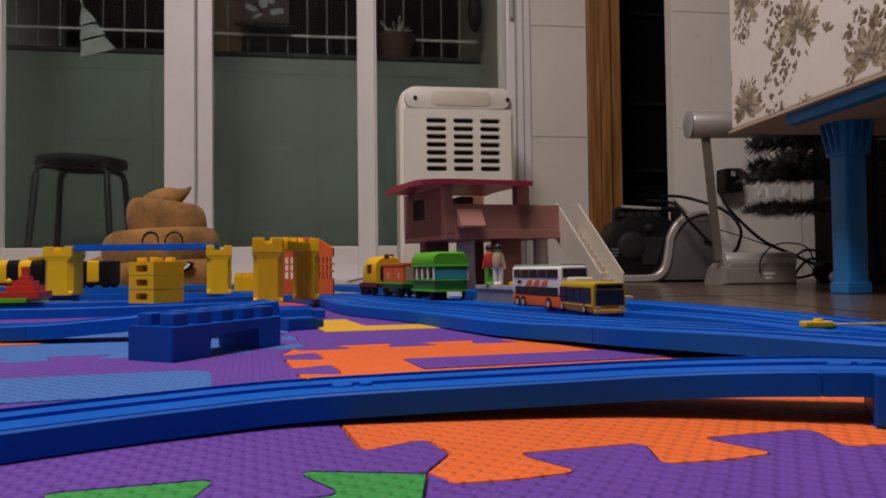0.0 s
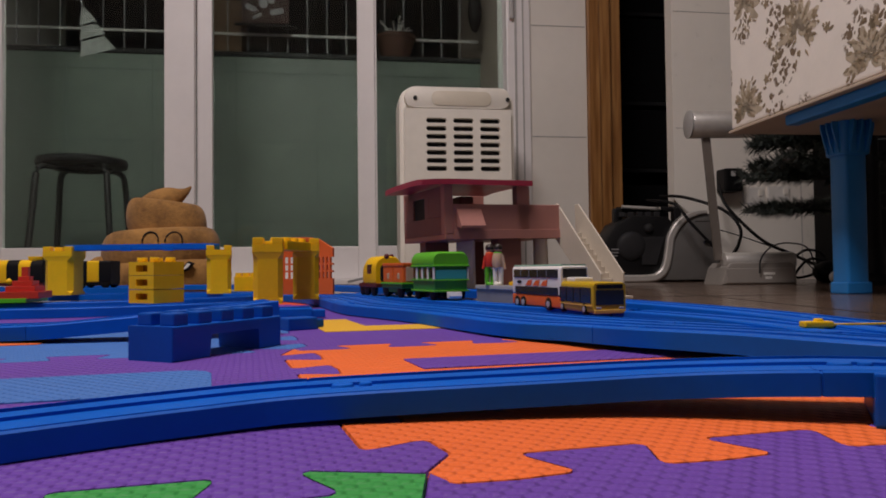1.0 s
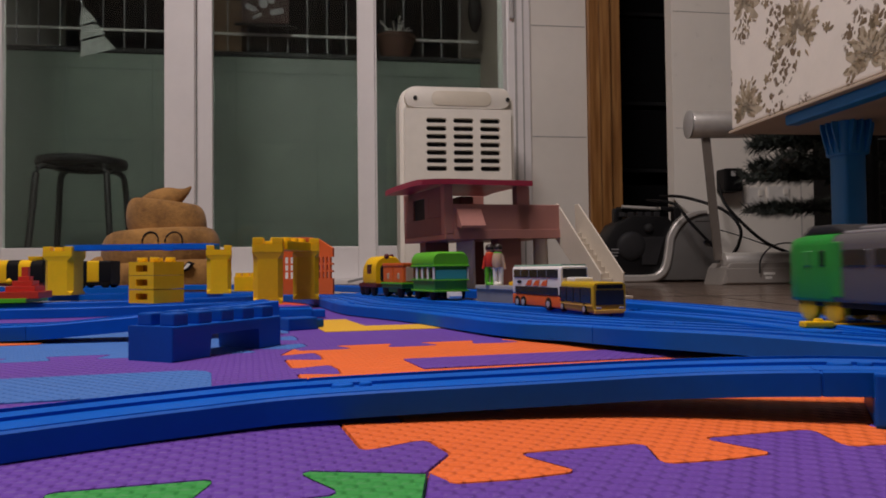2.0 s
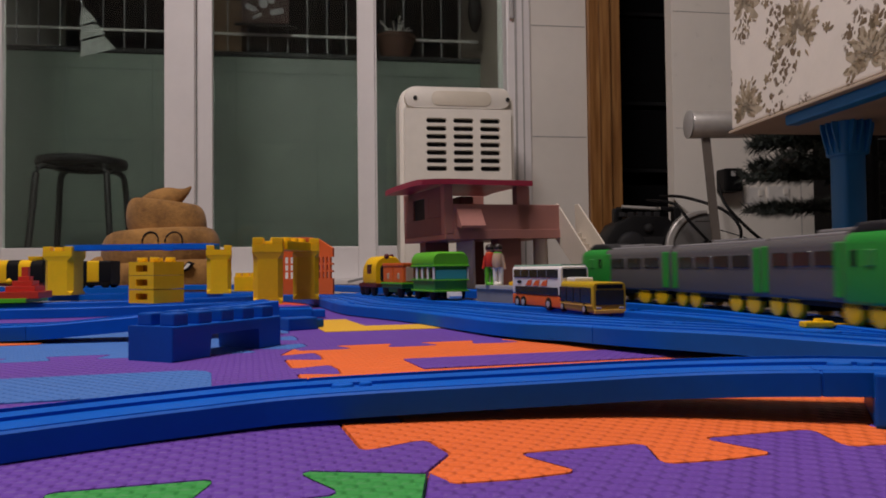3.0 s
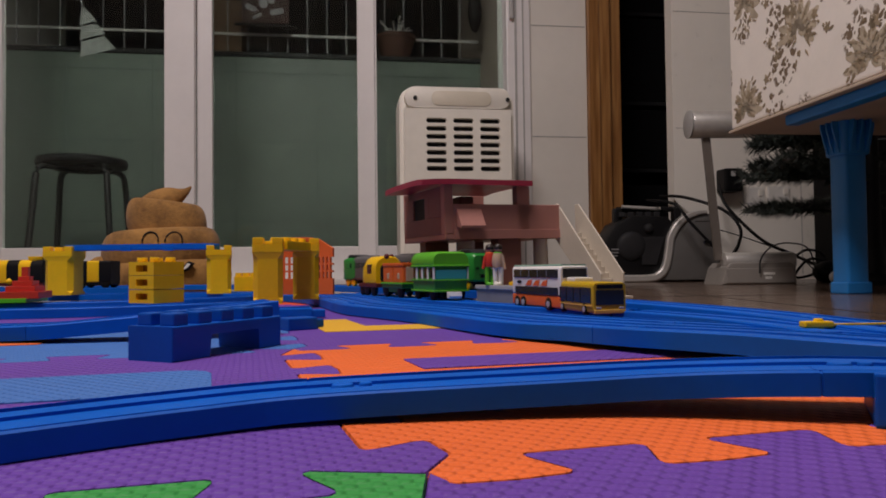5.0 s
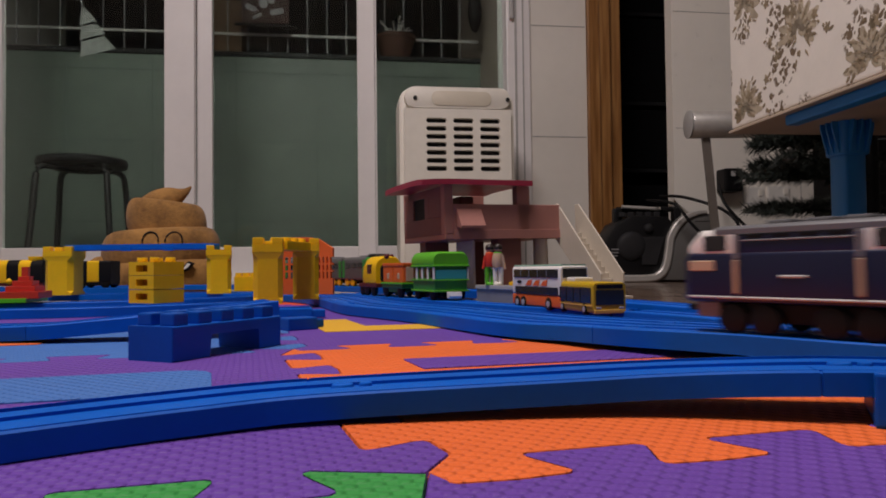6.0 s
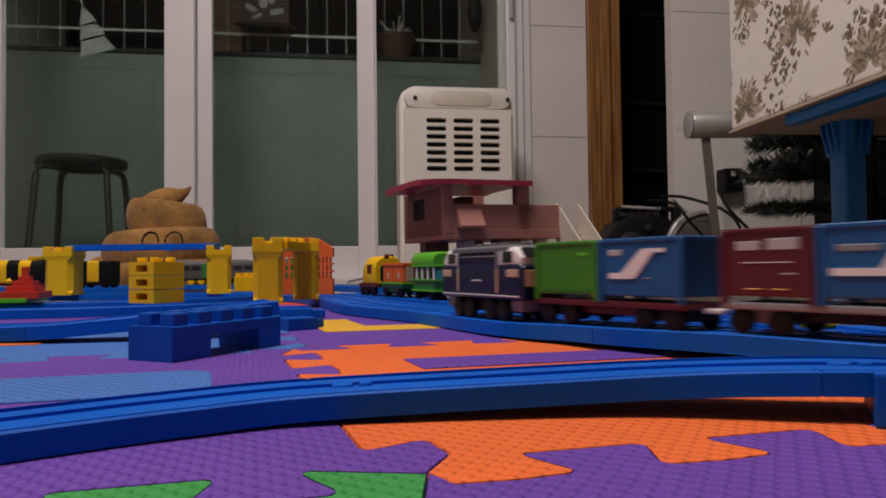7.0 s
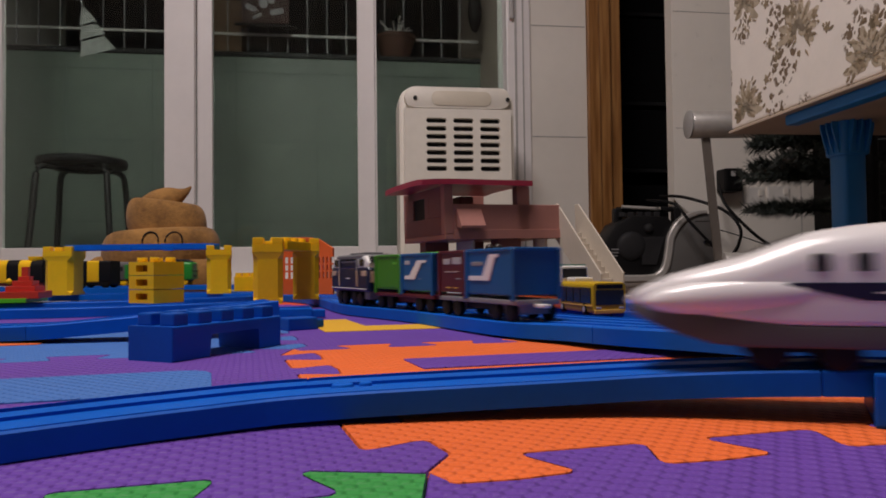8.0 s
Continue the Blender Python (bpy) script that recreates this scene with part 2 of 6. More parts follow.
def lathe(profile, seg=28, bm=None, m=None):
    """Revolve (radius, z) about z."""
    m = m or Matrix()
    rings = [[m @ Vector((max(r, 1e-5) * math.cos(2 * math.pi * i / seg), max(r, 1e-5) * math.sin(2 * math.pi * i / seg), z)) for i in range(seg)]
             for r, z in profile]
    return loft(rings, bm)


# ---- setting: room shell, sliding doors, balcony ----
W = pose(0, 2.6, -0.012, 0, 0, 8)


def wall_box(name, x0, y0, z0, x1, y1, z1, mat, label="", parent=None, kind="structure", bevel=0.0):
    ob = part(name, box(x0, y0, z0, x1, y1, z1, bevel), mat, parent, "", None if parent else W.copy())
    if not parent:
        tagged(ob, label, name.split("_")[0], kind=kind)
    return ob


floor_bm = box(-2.6, -2.6, -0.112, 3.2, 4.6, -0.012)
tagged(part("floor", floor_bm, FLOOR), "polished brown floor tiles with soft reflections", "floor", kind="structure")
seams = bmesh.new()
for i in range(-4, 6):
    box(i * 0.6 - 0.12, -2.5, -0.0125, i * 0.6 - 0.118, 2.5, -0.0116, bm=seams)
for j in range(-4, 5):
    box(-2.5, j * 0.6 + 0.07, -0.0125, 3.1, j * 0.6 + 0.072, -0.0116, bm=seams)
tagged(part("floor_joint", seams, DARK_GREY), "thin dark joints between floor tiles", "joint", kind="structure")
tagged(part("ceiling", box(-2.6, -2.6, 2.45, 3.2, 4.6, 2.55), WALL), "plain white ceiling", "ceiling", kind="structure")
tagged(part("wall_west", box(-2.6, -2.6, -0.012, -2.5, 4.6, 2.45), DIM_WALL), "unseen side wall toned to set the bounce light", "wall", kind="structure")
tagged(part("wall_east", box(3.1, -2.6, -0.012, 3.2, 4.6, 2.45), DIM_WALL), "unseen side wall toned to set the bounce light", "wall", kind="structure")
tagged(part("wall_south", box(-2.5, -2.6, -0.012, 3.1, -2.5, 2.45), SOUTH_WALL), "unseen wall darkened to cut fill light and glass reflections", "wall", kind="structure")
wall_box("wall_north_left", -2.5, 0, 0, -2.2, 0.15, 2.46, WALL, "white tiled wall beside the sliding door")
wall_box("wall_north_mid", 0.345, 0, 0, 0.57, 0.15, 2.46, WALL, "white tiled wall between the sliding door and a doorway")
wall_box("wall_north_lintel", -2.2, 0, 2.1, 0.345, 0.15, 2.46, WALL, "white wall over the sliding door")
wall_box("wall_north_right", 0.822, -0.2, 0, 3.3, -0.15, 2.46, RIGHT_WALL, "white tiled wall with power sockets")
wall_box("wall_north_header", 0.57, 0, 2.1, 0.885, 0.15, 2.46, WALL, "white wall over the doorway")
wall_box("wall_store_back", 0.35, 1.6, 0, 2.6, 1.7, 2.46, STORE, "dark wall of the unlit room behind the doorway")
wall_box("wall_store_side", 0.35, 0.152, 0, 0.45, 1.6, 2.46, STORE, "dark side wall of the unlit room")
grout = bmesh.new()
for z in (0.555, 0.985, 1.415, 1.845):
    box(0.35, -0.0015, z, 0.565, 0.002, z + 0.003, bm=grout)
    box(0.83, -0.2012, z, 3.2, -0.198, z + 0.002, bm=grout)
for lx in (1.32, 1.75, 2.18):
    box(lx, -0.2012, 0.02, lx + 0.003, -0.198, 2.4, bm=grout)
tagged(part("wall_joint", grout, LIGHT_GREY, None, "", W.copy()), "fine grey joints between large wall tiles", "joint", kind="structure")

casing = thing("door_casing", W @ pose(0.645, 0, 0), "varnished wooden door casing beside a dark doorway", "door casing", kind="structure")
part("jamb", box(-0.073, -0.02, 0, -0.028, 0.16, 2.1, 0.004), WOOD, casing)
part("moulding", box(-0.028, -0.008, 0, 0.02, 0.16, 2.1, 0.006), WOOD, casing)
part("stop", box(0.02, 0.02, 0, 0.073, 0.16, 2.1, 0.004), WOOD, casing)
rack = thing("shelf_rack", W @ pose(1.0, 0.75, 0), "faint shelves closed with black panels for the dark of the unlit room", "shelf")
# Black sheet added for the darkness of the unlit doorway.
part("dark_backing", box(-0.36, 0.19, 0, 0.51, 0.2, 1.6), BLACK, rack)
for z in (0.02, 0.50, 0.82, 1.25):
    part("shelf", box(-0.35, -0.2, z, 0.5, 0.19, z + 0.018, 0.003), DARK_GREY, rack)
    # Black cover stands in for the dark between shelves.
    part("dark_cover", box(-0.345, -0.19, z + 0.022, 0.495, -0.18, z + (0.30 if z == 0.50 else 0.42), 0.002), BLACK, rack)
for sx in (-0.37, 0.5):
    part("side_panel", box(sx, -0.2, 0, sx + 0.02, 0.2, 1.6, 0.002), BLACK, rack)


def sliding_door():
    top = 2.1
    door = thing("door_1", W.copy(), "white aluminium sliding glass door to a dark balcony", "sliding door", kind="structure")

    def leaf(name, x0, x1, y0, y1, stile_l, stile_r):
        g = part(name, box(x0, y0, 0.02, x0 + stile_l, y1, top, 0.004), FRAME, door)
        part("stile", box(x1 - stile_r, y0, 0.02, x1, y1, top, 0.004), FRAME, g)
        part("bottom_rail", box(x0 + stile_l, y0 + 0.004, 0.02, x1 - stile_r, y1 - 0.004, 0.143, 0.003), FRAME, g)
        part("top_rail", box(x0 + stile_l, y0 + 0.004, top - 0.08, x1 - stile_r, y1 - 0.004, top, 0.003), FRAME, g)
        pane = part("pane", box(x0 + stile_l - 0.004, (y0 + y1) / 2 - 0.003, 0.139, x1 - stile_r + 0.004, (y0 + y1) / 2 + 0.003, top - 0.07), GLASS, g)
        pane.visible_shadow = False

    leaf("leaf_frame", -1.62, -0.9, 0.03, 0.07, 0.07, 0.105)
    leaf("leaf_frame", -0.9, -0.246, 0.075, 0.115, 0.055, 0.066)
    leaf("leaf_frame", -0.246, 0.27, 0.03, 0.07, 0.006, 0.02)
    leaf("leaf_frame", -2.19, -1.62, 0.075, 0.115, 0.06, 0.03)
    part("jamb", box(0.251, -0.012, 0, 0.345, 0.15, top, 0.006), FRAME, door)
    part("jamb_groove", box(0.282, -0.016, 0.02, 0.290, -0.010, top), LIGHT_GREY, door)
    part("jamb_groove", box(0.312, -0.016, 0.02, 0.317, -0.010, top), LIGHT_GREY, door)
    part("track_sill", box(-2.19, 0.0, 0, 0.25, 0.15, 0.02, 0.003), FRAME, door)
    part("handle", box(0.262, -0.03, 1.0, 0.277, -0.012, 1.13, 0.004), LIGHT_GREY, door)


sliding_door()

# balcony
PARAPET = material("green_grey_tile", (0.108, 0.136, 0.116), 0.5, vary=0.25, scale=2.5, bump=0.1, bump_scale=20)
DUSK = material("dark_building_wall", (0.03, 0.03, 0.032), 0.8, vary=0.4, scale=1.5)
B = W @ pose(0, 1.0, 0)
tagged(part("wall_balcony", box(-2.9, 0, 0, 0.6, 0.12, 1.13), PARAPET, None, "", B.copy()), "low green-grey tiled balcony wall", "wall", kind="structure")
tagged(part("balcony_coping", box(-2.9, -0.01, 1.13, 0.6, 0.13, 1.155, 0.004), DARK_GREY, None, "", B.copy()), "dark stone coping on the balcony wall", "coping", kind="structure")
joints = bmesh.new()
for i in range(9):
    box(-2.9 + i * 0.4, -0.002, 0, -2.896 + i * 0.4, 0.001, 1.13, bm=joints)
for z in (0.3, 0.7, 1.05):
    box(-2.9, -0.002, z, 0.6, 0.001, z + 0.004, bm=joints)
tagged(part("balcony_joint", joints, PARAPET_JOINT, None, "", B.copy()), "grey joints between balcony wall tiles", "joint", kind="structure")
tagged(part("wall_balcony_side", box(0.62, -0.85, 0, 0.7, 0.12, 2.46), PARAPET, None, "", B.copy()), "green-grey side wall of the balcony", "wall", kind="structure")
tagged(part("backdrop", box(-5, 2.6, -1, 4, 2.65, 5), DUSK, None, "", B.copy()), "dark night outside the balcony", "backdrop", kind="structure")
railing = thing("railing", B @ pose(0, 0.06, 1.155), "thin grey steel balcony railing", "railing")
part("rail", box(-2.9, -0.006, 0.103, 0.6, 0.006, 0.116, 0.003), LIGHT_GREY, railing)
part("rail", box(-2.9, -0.012, 0.62, 0.6, 0.012, 0.65, 0.004), GREY, railing)
for i in range(34):
    part("bar", box(-2.85 + i * 0.1, -0.004, 0, -2.8455 + i * 0.1, 0.004, 0.63), GREY, railing)


# ---- foam mat ----
YAW = 15.5
MAT = pose(-0.0707, 0.3916, 0, 0, 0, YAW)
PITCH = 0.25


def tabbed_edge(a, b, c, start=0.0):
    """Points from a to b (b left out) with five dovetail tabs centred at the share c of each step."""
    a, b = Vector(a), Vector(b)
    along = (b - a) / 5
    side = Vector((along.y, -along.x)).normalized() * 0.0092
    out = [a]
    shape = [(-0.22, -1.0), (-0.19, -0.9), (-0.185, -0.7), (-0.205, -0.4), (-0.28, 0.6), (-0.28, 0.8), (-0.25, 0.95), (0, 1.06)]
    shape += [(-f, h) for f, h in shape[-2::-1]]
    for i in range(5):
        for f, h in shape:
            # the first tab grows straight out of the corner
            if i == 0 and f < 0 and (h < 0 or c + f < start):
                continue
            out.append(a + along * (i + c + f) + side * h)
    return out


def lean(x, y):
    """The mat lies a little out of square."""
    return x - 0.055 * y, y - 0.012 * x


def tile_outline(low, high):
    s = PITCH
    g = 0.00012
    bottom = tabbed_edge((g, g), (s - g, g), low)
    right = tabbed_edge((s - g, g), (s - g, s - g), 0.27, 0.1)
    back = tabbed_edge((g, s - g), (s - g, s - g), high)
    left = tabbed_edge((g, g), (g, s - g), 0.27, 0.1)
    pts = bottom + right + [Vector((s - g, s - g))] + back[:0:-1] + [Vector((g, s - g))] + left[:0:-1]
    return [lean(p.x, p.y) for p in pts]


from mathutils.geometry import tessellate_polygon


def tile_mesh(low, high):
    OUTLINE = tile_outline(low, high)
    bm = bmesh.new()
    lo = [bm.verts.new((x, y, -0.011)) for x, y in OUTLINE]
    mid = [bm.verts.new((x, y, -0.0012)) for x, y in OUTLINE]
    cx = cy = PITCH / 2
    hi = [bm.verts.new((x + (0.0004 if x < cx else -0.0004), y + (0.0004 if y < cy else -0.0004), 0)) for x, y in OUTLINE]
    k = len(OUTLINE)
    for r0, r1 in ((lo, mid), (mid, hi)):
        for i in range(k):
            bm.faces.new((r0[i], r0[(i + 1) % k], r1[(i + 1) % k], r1[i]))
    for tri in tessellate_polygon([[v.co for v in hi]]):
        bm.faces.new([hi[i] for i in tri])
    return bm


def mat_tile(i, j, mat, word, inserts=()):
    t = thing("foam_mat_tile", MAT @ pose(*lean(i * PITCH, j * PITCH), -0.0) @ pose(0, -PITCH, 0), word + " interlocking foam mat tile with a pebbled surface", "foam mat", "foam mat tiles on the floor")
    low, high = 0.315, 0.315
    part("tile", tile_mesh(low, high), mat, t)
    for outline, m2, label in inserts:
        part("insert", prism([lean(*p) for p in outline], -0.004, 0.0006, 0.0004, axis="z"), m2, t, label)
    return t


def bar(x, y, w, h, r=0.004):
    return rounded(w, h, r, 3, x, y)


mat_tile(0, 0, MAT_ORANGE, "orange", [(bar(0.132, 0.167, 0.175, 0.034, 0.0012), MAT_PURPLE, "purple foam letter bar")])
mat_tile(0, 1, MAT_PURPLE, "purple", [([(0.033, 0.097), (0.153, 0.097), (0.153, 0.136), (0.069, 0.136), (0.069, 0.213), (0.033, 0.213)], MAT_YELLOW, "yellow foam letter L")])
mat_tile(-1, 0, MAT_PURPLE, "purple", [(bar(0.124, 0.148, 0.165, 0.06, 0.012), MAT_BLUE, "blue foam letter bar")])
mat_tile(-1, 1, MAT_BLUE, "blue", [(bar(0.065, 0.10, 0.085, 0.042), MAT_ORANGE, "orange foam letter bar")])
mat_tile(0, -1, MAT_PURPLE, "purple")
mat_tile(-1, -1, MAT_GREEN, "green")
plan = {(-2, 0): (MAT_BLUE, "blue"), (-2, 1): (MAT_PURPLE, "purple"),
        (-2, -1): (MAT_GREEN, "green"), (0, 2): (MAT_PURPLE, "purple"), (-1, 2): (MAT_PURPLE, "purple"), (-2, 2): (MAT_GREEN, "green"),
        (-3, 0): (MAT_GREEN, "green"), (-3, 1): (MAT_RED, "red"), (-3, 2): (MAT_BLUE, "blue"), (0, 3): (MAT_RED, "red"), (-1, 3): (MAT_BLUE, "blue"),
        (-2, 3): (MAT_BLUE, "blue"), (-3, 3): (MAT_PURPLE, "purple"), (0, -2): (MAT_BLUE, "blue"), (-1, -2): (MAT_ORANGE, "orange"), (-2, -2): (MAT_BLUE, "blue")}
for (i, j), (mt, word) in plan.items():
    mat_tile(i, j, mt, word)


# ---- tracks ----
def track_profile(w=0.036, h=0.009, top=0.0):
    a = w / 2
    g = 0.0024
    return [(-a, top - h), (-a, top - 0.0006), (-a + 0.0006, top), (-0.0145 + -g / 2, top), (-0.0145 - g / 2 + 0.0, top - 0.002), (-0.0145 + g, top - 0.002), (-0.0145 + g, top - 0.0004),
            (-0.0045, top - 0.0004), (-0.0045, top - 0.0014), (0.0045, top - 0.0014), (0.0045, top - 0.0004),
            (0.0145 - g, top - 0.0004), (0.0145 - g, top - 0.002), (0.0145 + g / 2, top - 0.002), (0.0145 + g / 2, top), (a - 0.0006, top), (a, top - 0.0006), (a, top - h)]


PATHS = {
    "front": spline([(2.2, -0.20, .013), (0.8, -0.08, .013), (0.5, -0.03, .014), (0.32, 0.03, .0145), (0.24, 0.095, .0148), (0.20, 0.15, .0148), (0.163, 0.186, .0148), (0.130, 0.2035, .0148), (0.104, 0.2095, .0145), (0.070, 0.2175, .0128), (0.034, 0.2195, .011),
                     (-0.040, 0.2125, .0087), (-0.0765, 0.197, .0079), (-0.110, 0.175, .0076), (-0.16, 0.135, .0076), (-0.22, 0.075, .0076)], 0.005),
    "main": spline([(2.2, 0.0, .012), (0.9, 0.05, .013), (0.45, 0.10, .0145), (0.30, 0.165, .0145), (0.22, 0.22, .0145), (0.1746, 0.2696, .014), (0.140, 0.3205, .0135), (0.1025, 0.366, .0125), (0.0805, 0.4026, .0115),
                    (0.0463, 0.449, .0105), (-0.014, 0.573, .010), (-0.073, 0.664, .010), (-0.096, 0.72, .010), (-0.115, 0.78, .010), (-0.145, 0.86, .010), (-0.195, 0.95, .010), (-0.28, 1.03, .010), (-0.45, 1.08, .010), (-0.9, 1.06, .010)], 0.005),
    "second": spline([(0.222, 0.235, .0140), (0.186, 0.30, .0136), (0.162, 0.352, .0126), (0.115, 0.42, .0114), (0.08, 0.475, .0105), (0.021, 0.597, .0096), (-0.038, 0.692, .0096), (-0.062, 0.745, .0096), (-0.082, 0.80, .0096), (-0.11, 0.88, .0096), (-0.17, 0.98, .0096), (-0.26, 1.07, .0096), (-0.42, 1.13, .0096), (-0.9, 1.13, .0096)], 0.005),
    "siding": spline([(0.14, 0.54, .0105), (0.115, 0.575, .010), (0.06, 0.655, .0098), (0.008, 0.745, .0098), (-0.045, 0.84, .0098), (-0.105, 0.955, .0098), (-0.135, 1.02, .0098)], 0.005),
    "far": spline([(2.2, 0.004, .0125), (0.9, 0.054, .0135), (0.45, 0.104, .015), (0.30, 0.168, .015), (0.234, 0.225, .015), (0.213, 0.29, .0148), (0.206, 0.35, .0146), (0.204, 0.41, .0143), (0.197, 0.475, .014), (0.180, 0.54, .014), (0.154, 0.60, .0145), (0.123, 0.655, .0155), (0.098, 0.71, .0165),
                   (0.06, 0.80, .0175), (0.0, 0.90, .0175), (-0.07, 1.0, .0175), (-0.172, 1.15, .0175), (-0.25, 1.245, .0175), (-0.37, 1.31, .0175), (-0.55, 1.335, .0175), (-1.4, 1.33, .0175)], 0.005),
    "link": spline([(0.184, 0.315, .0138), (0.178, 0.37, .0135), (0.170, 0.42, .0129), (0.157, 0.48, .0117), (0.1425, 0.5355, .0106)], 0.005),
    "left": spline([(-0.75, 0.50, .010), (-0.5, 0.475, .010), (-0.29, 0.45, .0105), (-0.22, 0.452, .014), (-0.16, 0.468, .0195), (-0.118, 0.49, .0235)], 0.005),
    "left_low": spline([(-0.9, 0.70, .0094), (-0.6, 0.67, .0094), (-0.4, 0.68, .0094), (-0.27, 0.74, .0094), (-0.2, 0.80, .0094)], 0.005),
    "left_mid": spline([(-0.95, 0.82, .0092), (-0.6, 0.80, .0092), (-0.44, 0.82, .0092), (-0.33, 0.88, .0092), (-0.25, 0.985, .0092)], 0.005),
    "raised": spline([(-1.15, 1.215, .0165), (-0.8, 1.215, .0165), (-0.5, 1.215, .0165)], 0.005),
}


def track_run(key, label, pieces, skip=0, w=0.036, h=0.009, cuts=()):
    """One run of track, cut into plug-in lengths with small gaps."""
    pts = PATHS[key]
    run = thing("toy_track", pose(0, 0, 0), label, "toy track", "blue toy tracks")
    n = len(pts)
    i = skip
    while i < n - 3:
        j = min(i + pieces, n - 1)
        later = [c for c in cuts if c > i + 4]
        if later:
            j = min(later[0], i + 45)
        if n - j < 8:
            j = n - 1
        cut = [p.copy() for p in pts[i:j + 1]]
        if j < n - 1:
            cut[-1] = cut[-1] + (cut[-2] - cut[-1]) * 0.025
        piece = part("track_piece", sweep(cut, track_profile(w, h)), TRACK, run)
        if j < n - 1:
            d = (cut[-1] - cut[-3]).normalized()
            part("joint_sleeve", sweep([p.copy() for p in pts[j - 1:j + 2]], track_profile(w - 0.0008, h - 0.0004, -0.0003)), TRACK, piece)
            for k, r in ((0.010, 0.0036), (0.017, 0.0022)):
                p = cut[-1] - d * k
                part("joint_peg", tube(r, r * 0.9, 0.0016, 14, 0.0003, m=Matrix.Translation((p.x, p.y, p.z - 0.0015))), TRACK, piece, smooth=35)
        i = j
    return run


def index_at(key, x, y):
    return min(range(len(PATHS[key])), key=lambda i: (PATHS[key][i].x - x) ** 2 + (PATHS[key][i].y - y) ** 2)


track_run("front", "raised curved blue plastic toy railway track", 45, 6, 0.0335, 0.0072, (index_at("front", 0.105, 0.209), index_at("front", -0.039, 0.2128)))
riser = thing("track_riser", pose(0.1345, 0.1990, 0, 0, 0, -27), "dark blue plastic riser block under the curved track", "toy track")
part("block", box(-0.012, -0.0155, 0, 0.012, 0.0155, 0.0074, 0.0008), TRACK_DARK, riser)
part("cheek", box(-0.012, -0.0205, 0, 0.012, -0.0175, 0.0146, 0.0008), TRACK_DARK, riser)
part("foot_plate", box(-0.012, -0.0178, 0, 0.012, -0.0154, 0.003), TRACK_DARK, riser)
track_run("main", "long blue plastic toy railway track on the foam mat", 40, 4)
track_run("second", "blue plastic toy railway track beside the main line", 40)
track_run("siding", "blue plastic siding track under a parked green toy train", 40)
track_run("link", "blue plastic toy railway track leading to the siding", 40, w=0.034)
track_run("far", "blue plastic toy railway track at the edge of the mat", 42, index_at("far", 0.25, 0.205))
track_run("left", "blue plastic ramp track rising over a dark blue block", 33)
track_run("left_low", "flat blue plastic toy railway track on the mat", 43)
track_run("left_mid", "flat blue plastic toy railway track beside the piers", 43)
track_run("raised", "blue plastic track under a striped toy train", 43, h=0.0165)


# ---- helpers for toy vehicles ----
def section(w, z0, z1, r_top, r_low=0.002, n=4):
    """Outline of a vehicle body across: (y, z), rounded above and a little below."""
    out = []
    for sy, cz, r, a0 in ((1, z1, r_top, 0), (-1, z1, r_top, 90), (-1, z0, r_low, 180), (1, z0, r_low, 270)):
        for i in range(n + 1):
            a = radians(a0 + 90 * i / n)
            oy = sy * (w / 2 - r)
            oz = cz - r if a0 < 180 else cz + r
            out.append((oy + r * math.cos(a), oz + r * math.sin(a)))
    return out


def hull(stations, n=4):
    """Body along x from stations (x, width, z0, z1, top radius)."""
    return loft([[Vector((x, y, z)) for y, z in section(w, z0, z1, r, min(r, 0.002), n)] for x, w, z0, z1, r in stations])


def wheel_pair(parent, x, mat, r=0.0075, y=0.0135, name="wheel"):
    for s in (-1, 1):
        part(name, tube(r, r, 0.004, 18, 0.0006, m=pose(x, s * y - 0.002, r, -90)), mat, parent, smooth=30)


def bogie(parent, x, mat, length=0.028, wheel_mat=None):
    part("bogie_frame", box(x - length / 2, -0.0115, 0.0045, x + length / 2, 0.0115, 0.0115, 0.0012), mat, parent)
    for dx in (-0.009, 0.009):
        wheel_pair(parent, x + dx, wheel_mat or mat, 0.0058)


def side_panels(parent, name, mat, x0, x1, z0, z1, y, both=True, label=""):
    for s in ((-1, 1) if both else (-1,)):
        part(name, box(x0, s * y - 0.0006, z0, x1, s * y + 0.0006, z1, 0.0005, 1), mat, parent, label)


RAIL_GREY = material("railcar_grey", (0.095, 0.09, 0.092), 0.42, vary=0.06)
RAIL_ROOF = material("railcar_roof_grey", (0.20, 0.195, 0.20), 0.45, vary=0.06)
RAIL_GREEN = material("railcar_green", (0.018, 0.25, 0.030), 0.36, vary=0.06)


